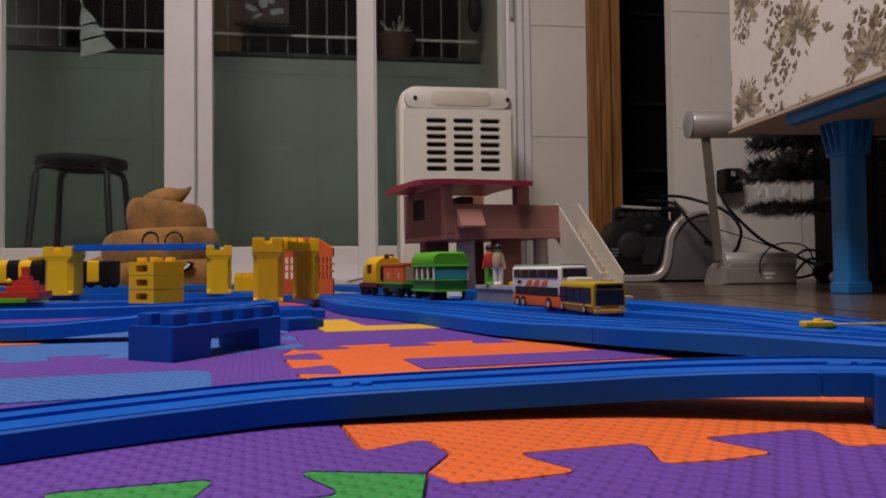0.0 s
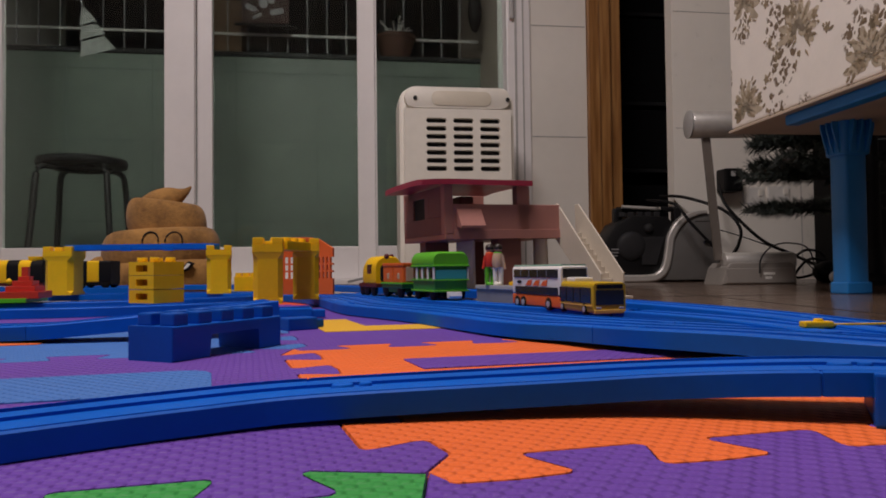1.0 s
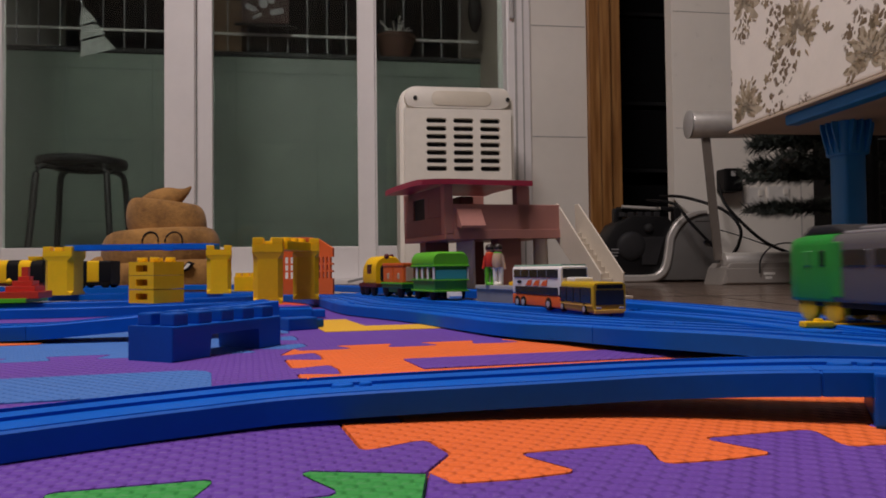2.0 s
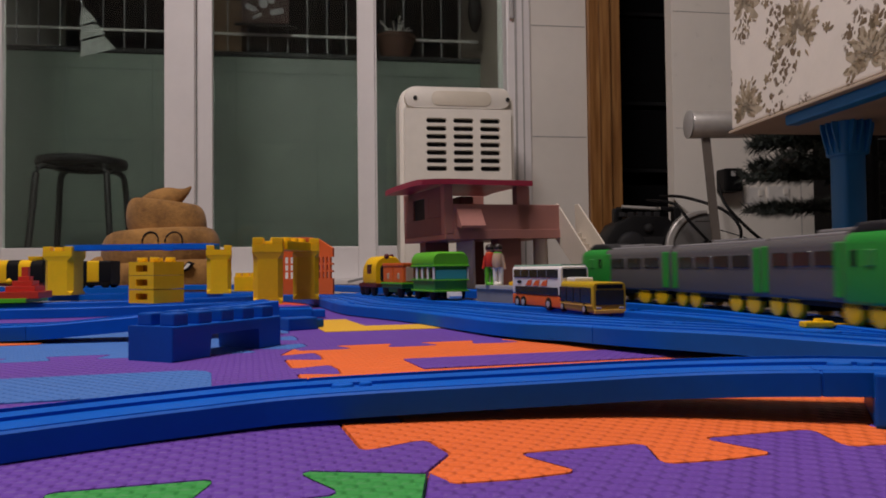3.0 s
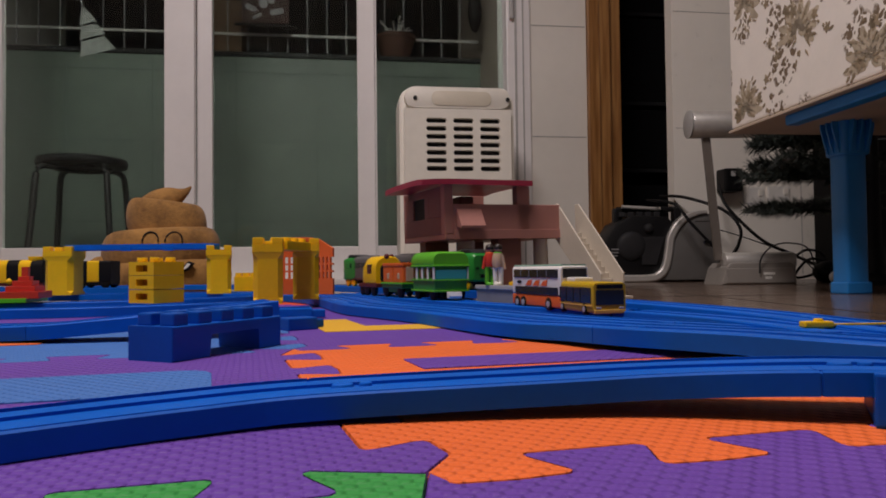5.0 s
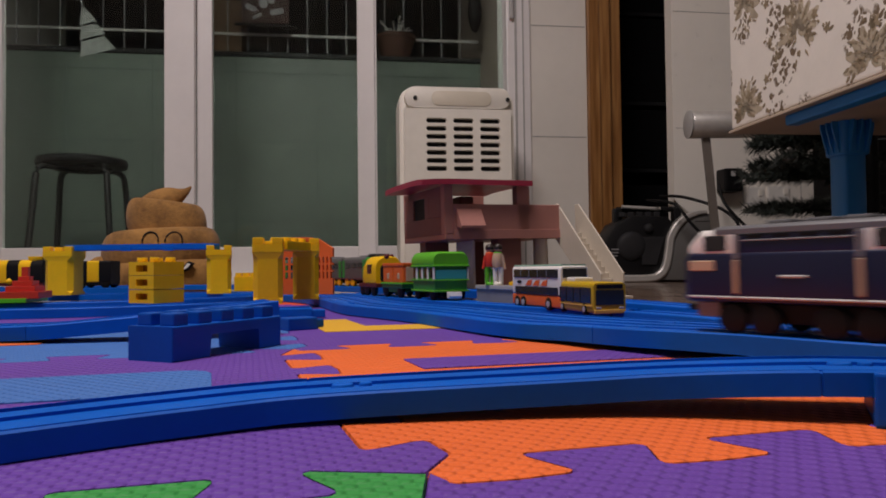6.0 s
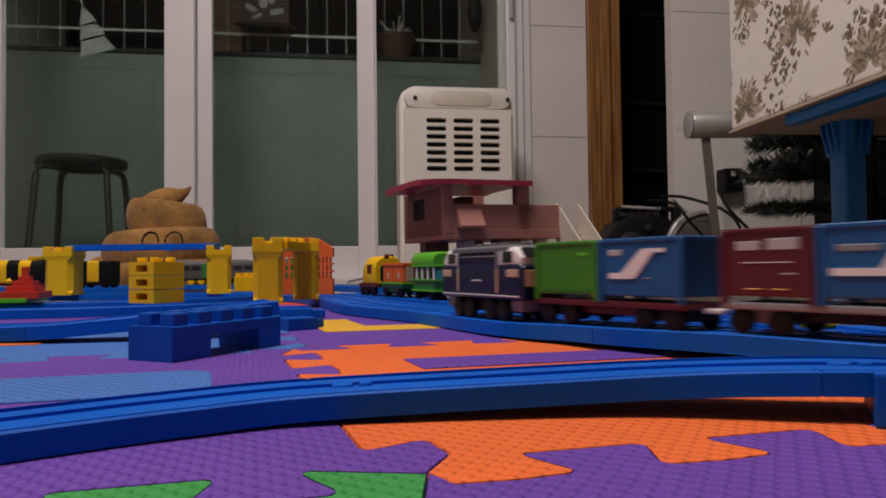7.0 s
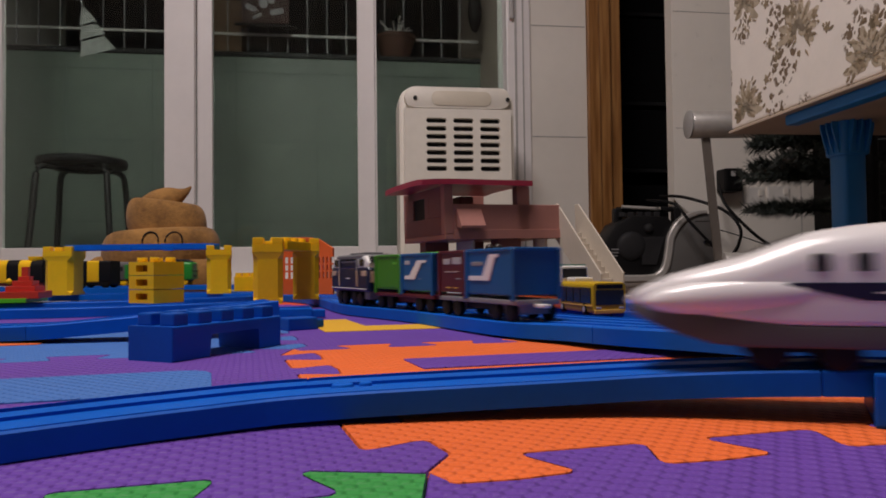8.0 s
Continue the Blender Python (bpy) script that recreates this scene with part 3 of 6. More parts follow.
def railcar(kind):
    c = thing("toy_railcar", pose(0, 0, 0), {"mid": "grey toy railcar with green door panels", "tail": "grey toy railcar with a bright green rear end",
                                              "head": "grey toy railcar with a bright green nose"}[kind], "toy train", "grey and green toy train")
    L = 0.0555
    body = hull([(-L, 0.034, 0.0105, 0.044, 0.006), (L, 0.034, 0.0105, 0.044, 0.006)])
    if kind == "mid":
        part("body", body, RAIL_GREY, c, smooth=35)
    else:
        s = 1 if kind == "head" else -1
        body.free()
        part("body", hull([(-s * L, 0.034, 0.0105, 0.044, 0.006), (s * 0.022, 0.034, 0.0105, 0.044, 0.006)]), RAIL_GREY, c, smooth=35)
        cab = part("cab", hull([(s * 0.022, 0.0344, 0.0102, 0.0444, 0.006), (s * 0.046, 0.0344, 0.0102, 0.0444, 0.006), (s * 0.056, 0.032, 0.0102, 0.0435, 0.006), (s * 0.0585, 0.029, 0.012, 0.041, 0.005)]),
                   RAIL_GREEN, c, "bright green moulded cab", smooth=35)
        x = s * 0.0588
        part("door_window", box(min(x, x - s * 0.002), -0.0035, 0.026, max(x, x - s * 0.002) + 0.0004, 0.0035, 0.040, 0.0004), GLASS_DARK, cab)
        for y in (-0.010, 0.010):
            part("headlight", tube(0.0019, 0.0019, 0.002, 10, m=pose(x - s * 0.001, y, 0.026, 0, s * 90)), BLACK, cab, smooth=30)
        part("coupler_plate", box(min(x, x - s * 0.003), -0.006, 0.0145, max(x, x - s * 0.003), 0.006, 0.019, 0.0006), BLACK, cab)
        side_panels(cab, "cab_window", BLACK, min(s * 0.027, s * 0.031), max(s * 0.027, s * 0.031), 0.028, 0.036, 0.0172)
        side_panels(cab, "emblem", GREEN_DK, min(s * 0.037, s * 0.044), max(s * 0.037, s * 0.044), 0.028, 0.036, 0.0172)
        part("roof_box", hull([(s * 0.016, 0.02, 0.043, 0.0445, 0.001), (s * 0.026, 0.026, 0.043, 0.0490, 0.002), (s * 0.044, 0.026, 0.043, 0.0490, 0.002), (s * 0.054, 0.02, 0.042, 0.0445, 0.001)]), DARK_GREY, c, "dark raised roof over the cab", smooth=35)
    part("roof", hull([(-L + 0.002, 0.026, 0.0425, 0.0452, 0.0012), (L - 0.002, 0.026, 0.0425, 0.0452, 0.0012)]) if kind == "mid" else
         hull([(-s * (L - 0.002), 0.026, 0.0425, 0.0452, 0.0012), (s * 0.018, 0.026, 0.0425, 0.0452, 0.0012)]), RAIL_ROOF, c, "light grey roof", smooth=35)
    part("air_unit", box(-0.018, -0.009, 0.0450, 0.012, 0.009, 0.0472, 0.0008), RAIL_ROOF, c)
    part("skirt", box(-L + 0.004, -0.0155, 0.008, L - 0.004, 0.0155, 0.0107, 0.0006), BLACK, c)
    lo, hi = (-0.045, 0.045) if kind == "mid" else (sorted((-s * 0.045, s * 0.016)))
    k = 4 if kind == "mid" else 3
    for i in range(k):
        a = lo + (hi - lo) * (i + 0.08) / k
        side_panels(c, "window", GLASS_DARK, a, a + (hi - lo) / k * 0.84, 0.028, 0.036, 0.017)
    for x in ((-0.051, 0.049) if kind == "mid" else (-s * 0.051, s * 0.018)):
        side_panels(c, "door", RAIL_GREEN, x - 0.003, x + 0.004, 0.013, 0.040, 0.0171)
    for x in (-0.034, 0.034):
        part("bogie_frame", box(x - 0.015, -0.0115, 0.004, x + 0.015, 0.0115, 0.0088, 0.001), BLACK, c)
        for dx in (-0.0095, 0.0095):
            wheel_pair(c, x + dx, YELLOW, 0.0068)
    return c


RAILCARS = [railcar("tail"), railcar("mid"), railcar("head")]


ROOF_GREY = material("dark_roof_grey", (0.13, 0.13, 0.14), 0.5, vary=0.12)


def locomotive():
    c = thing("toy_locomotive", pose(0, 0, 0), "navy blue toy diesel locomotive with grey roof and silver windows", "toy locomotive")
    part("body", hull([(-0.0495, 0.030, 0.014, 0.034, 0.002), (-0.0465, 0.0335, 0.0135, 0.036, 0.002), (0.0465, 0.0335, 0.0135, 0.036, 0.002), (0.0495, 0.030, 0.014, 0.034, 0.002)]), NAVY, c, smooth=30)
    part("upper_body", hull([(-0.027, 0.032, 0.034, 0.0455, 0.003), (0.027, 0.032, 0.034, 0.0455, 0.003)]), NAVY, c, smooth=30)
    part("roof", hull([(-0.041, 0.022, 0.043, 0.0455, 0.001), (-0.034, 0.0325, 0.044, 0.0478, 0.004), (0.034, 0.0325, 0.044, 0.0478, 0.004), (0.041, 0.022, 0.043, 0.0455, 0.001)]), ROOF_GREY, c, "grey ribbed roof", smooth=30)
    for x in (-0.02, -0.006, 0.010):
        part("roof_vent", box(x - 0.005, -0.009, 0.0474, x + 0.005, 0.009, 0.0496, 0.0008), ROOF_GREY, c)
    for s in (-1, 1):
        cab = part("cab_front", hull([(s * 0.0255, 0.0326, 0.0335, 0.0465, 0.003), (s * 0.0415, 0.0318, 0.0335, 0.0462, 0.003), (s * 0.0475, 0.0300, 0.0335, 0.0400, 0.002)]), WHITE, c, "pale silver cab window surround", smooth=30)
        for y in (-0.0072, 0.0072):
            part("windscreen", box(-0.0006, y - 0.0058, -0.0035, 0.0008, y + 0.0058, 0.0035, 0.0004, m=pose(s * 0.0459, 0, 0.0428, 0, -s * 33)), GLASS_DARK, cab)
        side_panels(cab, "side_window", GLASS_DARK, min(s * 0.0285, s * 0.0395), max(s * 0.0285, s * 0.0395), 0.0365, 0.0435, 0.0161)
        part("nose_patch", box(min(s * 0.0485, s * 0.0500), -0.014, 0.022, max(s * 0.0485, s * 0.0500), 0.014, 0.032, 0.0004), BEIGE, c, "beige lining on the nose")
        side_panels(c, "side_patch", BEIGE, min(s * 0.034, s * 0.0465), max(s * 0.034, s * 0.0465), 0.0275, 0.0325, 0.0165)
        side_panels(c, "grab_rail", BEIGE, min(s * 0.0230, s * 0.0252), max(s * 0.0230, s * 0.0252), 0.0175, 0.0325, 0.0172)
        side_panels(c, "upper_rail", GREY, min(s * 0.0230, s * 0.0252), max(s * 0.0230, s * 0.0252), 0.0325, 0.0435, 0.0170)
        part("coupler", box(min(s * 0.048, s * 0.057), -0.0025, 0.0085, max(s * 0.048, s * 0.057), 0.0025, 0.0115, 0.0008), BLACK, c)
        part("step_frame", box(min(s * 0.034, s * 0.045), -0.0135, 0.0065, max(s * 0.034, s * 0.045), 0.0135, 0.0138, 0.001), GREY, c)
    side_panels(c, "lining", LIGHT_GREY, -0.047, 0.047, 0.0152, 0.0164, 0.0168)
    side_panels(c, "gutter", GREY, -0.022, 0.022, 0.0405, 0.0412, 0.0162)
    for x in (-0.0162, -0.0054, 0.0054, 0.0162):
        side_panels(c, "vent_window", BLACK, x - 0.0044, x + 0.0044, 0.0418, 0.0440, 0.0158)
    side_panels(c, "name_bar", LIGHT_GREY, -0.005, 0.006, 0.0245, 0.0258, 0.0168)
    part("underframe", box(-0.032, -0.012, 0.005, 0.032, 0.012, 0.0138, 0.001), BLACK, c)
    for x in (-0.027, -0.013, 0.013, 0.027):
        wheel_pair(c, x, BLACK, 0.0065)
    for ob in c.children:
        ob.matrix_basis = Matrix.Diagonal((1.08, 1, 1, 1)) @ ob.matrix_basis
    return c


def container(parent, x0, x1, mat, marks, label):
    z0, z1, w = 0.0165, 0.0448, 0.0335
    b = part("container", box(x0, -w / 2, z0, x1, w / 2, z1, 0.0008), mat, parent, label)
    for x in (x0, x1):
        for s in (-1, 1):
            part("corner_post", box(x - 0.0016, s * w / 2 - 0.0016, z0 - 0.0035, x + 0.0016, s * w / 2 + 0.0012, z1 + 0.0004, 0.0005, 1), mat, b)
    part("lid_rim", box(x0 - 0.0012, -w / 2 - 0.0008, z1 - 0.001, x1 + 0.0012, w / 2 + 0.0008, z1 + 0.0012, 0.0005, 1), mat, b)
    for (a, c2, za, zb, mt) in marks:
        side_panels(b, "marking", mt, x0 + (x1 - x0) * a, x0 + (x1 - x0) * c2, z0 + (za - z0) * 0.885, z0 + (zb - z0) * 0.885, w / 2 - 0.0003)
    return b


def slash(parent, xa, xb, z0, z1, foot, cap, y):
    """A slanted white band with a foot, on both sides."""
    w = 0.0085
    z0, z1 = 0.0165 + (z0 - 0.0165) * 0.885, 0.0165 + (z1 - 0.0165) * 0.885
    for s in (-1, 1):
        o = [(xa, z0), (xa + foot + w, z0), (xb - 0.004, z1 - 0.002), (xb + cap, z1 - 0.002), (xb + cap, z1), (xb - 0.011, z1), (xa + foot, z0 + 0.003), (xa, z0 + 0.003)]
        o = [((xa + xb) - a if s > 0 else a, b) for a, b in o]
        part("stripe", prism(o, s * y - 0.0005, s * y + 0.0007), WHITE, parent, "white slanted stripe")


def wagon(first):
    c = thing("toy_wagon", pose(0, 0, 0), "toy container wagon with a green and a blue container" if first else "toy container wagon with a maroon and a blue container", "toy wagon", "toy freight train")
    chassis = CONT_RED if first else GREY
    part("chassis", box(-0.053, -0.0165, 0.0105, 0.053, 0.0165, 0.0138, 0.0008), chassis, c)
    part("underframe", box(-0.040, -0.010, 0.006, 0.040, 0.010, 0.0106, 0.001), chassis if first else DARK_GREY, c)
    for x in (-0.035, 0.035):
        bogie(c, x, DARK_GREY if first else GREY, 0.027, BLACK)
    for s in (-1, 1):
        part("coupler", box(min(s * 0.052, s * 0.062), -0.003, 0.0088, max(s * 0.052, s * 0.062), 0.003, 0.0112, 0.0008), WHITE, c)
    if first:
        container(c, 0.004, 0.0505, CONT_GREEN, [(0.12, 0.3, 0.040, 0.0425, GREEN), (0.06, 0.94, 0.0185, 0.0193, GREEN_DK)], "bright green ribbed container")
        b = container(c, -0.0505, 0.000, CONT_BLUE, [(0.72, 0.9, 0.0395, 0.0435, LIGHT_GREY), (0.35, 0.45, 0.0265, 0.0275, LIGHT_GREY)], "blue container with a white slanted stripe")
        # the side that faces the viewer reads from front (+x) to back
        slash(b, -0.0385, -0.006, 0.0265, 0.0435, 0.008, 0.003, 0.0168)
    else:
        container(c, 0.012, 0.0505, CONT_RED, [(0.55, 0.85, 0.0385, 0.0435, LIGHT_GREY), (0.12, 0.48, 0.0385, 0.0445, LIGHT_GREY), (0.2, 0.8, 0.0325, 0.0332, WHITE), (0.15, 0.32, 0.0265, 0.028, GREY),
                                               (0.25, 0.45, 0.0195, 0.0205, GOLD), (0.52, 0.75, 0.0195, 0.0205, GOLD)], "maroon container with white lettering bars")
        b = container(c, -0.0505, 0.008, CONT_BLUE, [(0.62, 0.9, 0.037, 0.0405, GREY)], "blue container with a white slanted stripe")
        slash(b, -0.034, 0.004, 0.0265, 0.0455, 0.018, 0.000, 0.0168)
    return c


FREIGHT = [locomotive(), wagon(True), wagon(False)]

SKIRT = material("dark_skirt_grey", (0.085, 0.08, 0.078), 0.45, vary=0.08)
PEARL = material("pearl_white_plastic", (0.80, 0.77, 0.77), 0.24, vary=0.03, coat=0.4)


def bullet(head):
    c = thing("toy_bullet_train", pose(0, 0, 0), "white toy bullet train car with long sloping nose, blue stripe" if head else "white toy bullet train car with a blue stripe", "toy train", "white toy bullet train")
    if head:
        tip = 0.066
        prof = [(0.140, 0.034, 0.0415, 0.009), (0.075, 0.034, 0.0415, 0.009), (0.0624, 0.0338, 0.0405, 0.0088), (0.051, 0.0336, 0.0388, 0.0085), (0.0437, 0.0334, 0.0362, 0.0082), (0.0337, 0.033, 0.0322, 0.0078), (0.024, 0.031, 0.0297, 0.0072),
                (0.0137, 0.027, 0.0270, 0.0055), (0.0075, 0.0215, 0.0246, 0.0036), (0.003, 0.0145, 0.0222, 0.0018), (0.0004, 0.0065, 0.0202, 0.0006)]
        split = lambda d: 0.0122 + 0.0058 * max(0.0, 1 - d / 0.045) ** 1.2
        low = lambda d: 0.0062 + 0.0095 * max(0.0, 1 - d / 0.030) ** 1.6
        part("body", hull([(tip - d, w, split(d), z, r) for d, w, z, r in prof], 6), PEARL, c, smooth=60)
        part("underskirt", hull([(tip - d, w * 0.985, low(d), split(d) + 0.0004, 0.0008) for d, w, z, r in prof[1:]] [::1]), SKIRT, c, "dark grey lower skirt", smooth=40)
        part("rear_skirt", box(-0.066, -0.0165, 0.0062, -0.009, 0.0165, 0.0124, 0.0008), SKIRT, c)
        part("cockpit_glass", hull([(tip - 0.052, 0.019, 0.036, 0.0393, 0.002), (tip - 0.0437, 0.019, 0.0335, 0.0367, 0.002), (tip - 0.036, 0.012, 0.031, 0.0335, 0.001)]), GLASS_DARK, c, smooth=60)
        for s in (-1, 1):
            part("fender", ball(1.0, m=pose(tip - 0.034, s * 0.0128, 0.0208, 0, 4), u=24, v=16, scale=(0.029, 0.0052, 0.0056)), PEARL, c, smooth=80)
            part("headlight", ball(0.0025, m=pose(tip - 0.014, s * 0.0085, 0.0258, 0, 14), scale=(2.4, 0.8, 0.45)), LIGHT_GREY, c, smooth=60)
            part("stripe", hull([(-0.066, 0.001, 0.0195, 0.0245, 0.0004), (0.003, 0.001, 0.0195, 0.0245, 0.0004), (0.022, 0.001, 0.0236, 0.0245, 0.0003)]), NAVY, c, "dark blue side stripe", m=pose(0, s * 0.0167, 0))
            part("thin_line", box(-0.066, s * 0.0172 - 0.0002, 0.0215, 0.000, s * 0.0172 + 0.0003, 0.0220), WHITE, c)
        xs = [-0.057, -0.047, -0.037, -0.027, -0.017, -0.007, 0.003, 0.0135]
    else:
        part("body", hull([(-0.064, 0.034, 0.010, 0.0415, 0.009), (0.064, 0.034, 0.010, 0.0415, 0.009)], 6), PEARL, c, smooth=60)
        part("underskirt", box(-0.06, -0.0162, 0.0055, 0.06, 0.0162, 0.0105, 0.001), SKIRT, c, "dark grey lower skirt")
        side_panels(c, "stripe", NAVY, -0.064, 0.064, 0.0195, 0.0265, 0.0169)
        xs = [-0.055 + 0.011 * i for i in range(11)]
    for x in xs:
        side_panels(c, "window", DARK_GREY, x - 0.0022, x + 0.0022, 0.0275, 0.0325, 0.0168)
    for x in (-0.04, 0.018 if head else 0.04):
        bogie(c, x, DARK_GREY, 0.03, BLACK)
    return c


BULLET = [bullet(True), bullet(False)]


# ---- parked toy train ----
def parked_train():
    m = lambda s: (lambda p, q: Matrix.Translation((p + q) / 2) @ pose(0, 0, 0, 0, 0, math.degrees(math.atan2(q.y - p.y, q.x - p.x))))(PATHS["siding"][s - 5], PATHS["siding"][s + 5])
    g = "parked green and yellow toy train"
    c = thing("toy_carriage", pose(0.003, 0.0, 0) @ m(55) @ pose(0, 0, 0, 0, 0, -4), "bright green toy carriage with a teal band and white window posts", "toy carriage", g)
    part("roof", hull([(-0.030, 0.042, 0.0375, 0.0500, 0.008), (-0.027, 0.043, 0.0370, 0.0520, 0.009), (0.027, 0.043, 0.0370, 0.0520, 0.009), (0.030, 0.042, 0.0375, 0.0500, 0.008)]), GREEN, c, "rounded bright green roof", smooth=40)
    part("eaves", box(-0.0315, -0.022, 0.0355, 0.0315, 0.022, 0.0378, 0.001), GREEN, c)
    body = part("body", box(-0.029, -0.0195, 0.0105, 0.029, 0.0195, 0.0360, 0.0012), GREEN_DK, c)
    part("end_band", box(-0.0304, -0.0185, 0.0225, -0.0288, 0.0185, 0.0325, 0.0004), TEAL, body, "teal band across the end")
    part("sill", box(-0.0312, -0.0212, 0.0205, 0.0312, 0.0212, 0.0222, 0.0006), GREEN, body)
    part("skirt", box(-0.0312, -0.0212, 0.0088, 0.0312, 0.0212, 0.0108, 0.0006), GREEN, body)
    for x in (-0.0225, -0.0075, 0.0075, 0.0225):
        side_panels(c, "window", GLASS_DARK, x - 0.0045, x + 0.0045, 0.0235, 0.0345, 0.0196)
        side_panels(c, "window_post", WHITE, x - 0.0080, x - 0.0040, 0.0222, 0.0355, 0.0202)
    part("coupler_hook", prism([(-0.0335, 0.002), (-0.0395, 0.002), (-0.0405, 0.0045), (-0.0395, 0.009), (-0.0335, 0.009)], -0.0075, 0.0075, 0.0008), WHITE, c, "white plastic coupler")
    part("underframe", box(-0.028, -0.013, 0.004, 0.028, 0.013, 0.0090, 0.001), BLACK, c)
    for x in (-0.02, 0.02):
        wheel_pair(c, x, BLACK, 0.0070, 0.0165)
    c = thing("toy_flat_wagon", m(71), "green toy wagon loaded with orange crates", "toy wagon", g)
    part("bed", box(-0.030, -0.018, 0.011, 0.030, 0.018, 0.0165, 0.001), GREEN_DK, c)
    part("rim", box(-0.031, -0.0195, 0.0155, 0.031, 0.0195, 0.0178, 0.0006), GREEN, c)
    part("belly", box(-0.014, -0.0165, 0.0065, 0.014, 0.0165, 0.012, 0.001), GREEN_DK, c)
    for x0, x1, mt in ((-0.029, -0.001, ORANGE), (0.001, 0.029, ORANGE)):
        k = part("crate", box(x0, -0.0165, 0.0178, x1, 0.0165, 0.0390, 0.0012), mt, c, "orange plastic crate")
        part("crate_lid", box(x0 - 0.0006, -0.0172, 0.0370, x1 + 0.0006, 0.0172, 0.0410, 0.0008), mt, k)
        part("crate_panel", box(min(x0, x1) - 0.0006, -0.0130, 0.0195, min(x0, x1) + 0.001, 0.0130, 0.0362, 0.0004), BEIGE, k, "beige crate end panel")
        side_panels(k, "crate_mark", BEIGE, x0 + 0.010, x0 + 0.016, 0.022, 0.029, 0.0164)
    for x in (-0.02, 0.02):
        wheel_pair(c, x, BLACK, 0.0075, 0.0150)
    c = thing("toy_engine", m(86), "small yellow toy engine with a rounded cab roof", "toy locomotive", g)
    part("cab", hull([(-0.026, 0.036, 0.016, 0.0485, 0.013), (-0.022, 0.038, 0.0155, 0.0505, 0.014), (0.010, 0.038, 0.0155, 0.0505, 0.014), (0.022, 0.034, 0.0155, 0.044, 0.013), (0.030, 0.028, 0.016, 0.036, 0.010)]), YELLOW, c, smooth=40)
    part("cab_opening", hull([(-0.0275, 0.024, 0.019, 0.0400, 0.006), (-0.0245, 0.024, 0.019, 0.0400, 0.006)]), DARK_GREY, c)
    side_panels(c, "window", GLASS_DARK, -0.014, 0.002, 0.028, 0.040, 0.0186)
    part("footplate", box(-0.029, -0.019, 0.0105, 0.032, 0.019, 0.0160, 0.001), material("dark_red_plastic", (0.10, 0.015, 0.012), 0.45), c, "dark red footplate")
    for x in (-0.016, 0.006, 0.022):
        wheel_pair(c, x, BLACK, 0.0085, 0.0160)
    for x in (-0.020, -0.033):
        part("bell", ball(0.0035, m=pose(x, 0.006 if x < -0.03 else -0.006, 0.0500), u=12, v=8), CONT_RED, c, smooth=60)


parked_train()


# ---- toy buses on the track ----
def wheel_arch(parent, x, y, r):
    part("wheel", tube(r, r, 0.0035, 18, 0.0005, m=pose(x, y - 0.00175, r, -90)), BLACK, parent, smooth=30)
    part("hub", tube(r * 0.5, r * 0.45, 0.0042, 12, m=pose(x, y - 0.0021, r, -90)), SILVER, parent, smooth=30)


BUS_YELLOW = material("bus_yellow_paint", (0.52, 0.33, 0.008), 0.35, vary=0.06)


def yellow_bus():
    c = thing("toy_bus", pose(0.1125, 0.543, 0.0080, 0, 0, -76), "yellow single-deck toy bus with dark windows", "toy bus")
    body = part("body", hull([(-0.036, 0.0255, 0.0022, 0.0238, 0.0025), (-0.034, 0.0262, 0.002, 0.0244, 0.003), (0.034, 0.0262, 0.002, 0.0244, 0.003), (0.036, 0.0255, 0.0022, 0.0238, 0.0025)]), BUS_YELLOW, c, smooth=35)
    side_panels(c, "window_band", GLASS_DARK, -0.032, 0.0325, 0.0085, 0.0205, 0.0131)
    for x in (-0.022, -0.010, 0.003, 0.0155):
        side_panels(c, "pillar", BLACK, x - 0.0005, x + 0.0005, 0.0085, 0.0205, 0.0135)
    side_panels(c, "moulding", GOLD, -0.034, 0.034, 0.0068, 0.0076, 0.0133)
    part("windscreen", box(0.0352, -0.0112, 0.0078, 0.0366, 0.0112, 0.0188, 0.0005), GLASS_DARK, c)
    part("destination_sign", box(0.0352, -0.0105, 0.0198, 0.0366, 0.0105, 0.0228, 0.0004), BLACK, c)
    part("bumper", box(0.0345, -0.0125, 0.0016, 0.0372, 0.0125, 0.0045, 0.0006), GOLD, c)
    for y in (-0.009, 0.009):
        part("headlight", box(0.0360, y - 0.002, 0.0050, 0.0370, y + 0.002, 0.0066, 0.0004), LIGHT_GREY, c)
    part("roof_unit", box(-0.03, -0.008, 0.024, -0.006, 0.008, 0.0275, 0.001), WHITE, c, "white roof pod")
    for x in (-0.019, 0.021):
        for y in (-0.0118, 0.0118):
            wheel_arch(c, x, y, 0.0042)


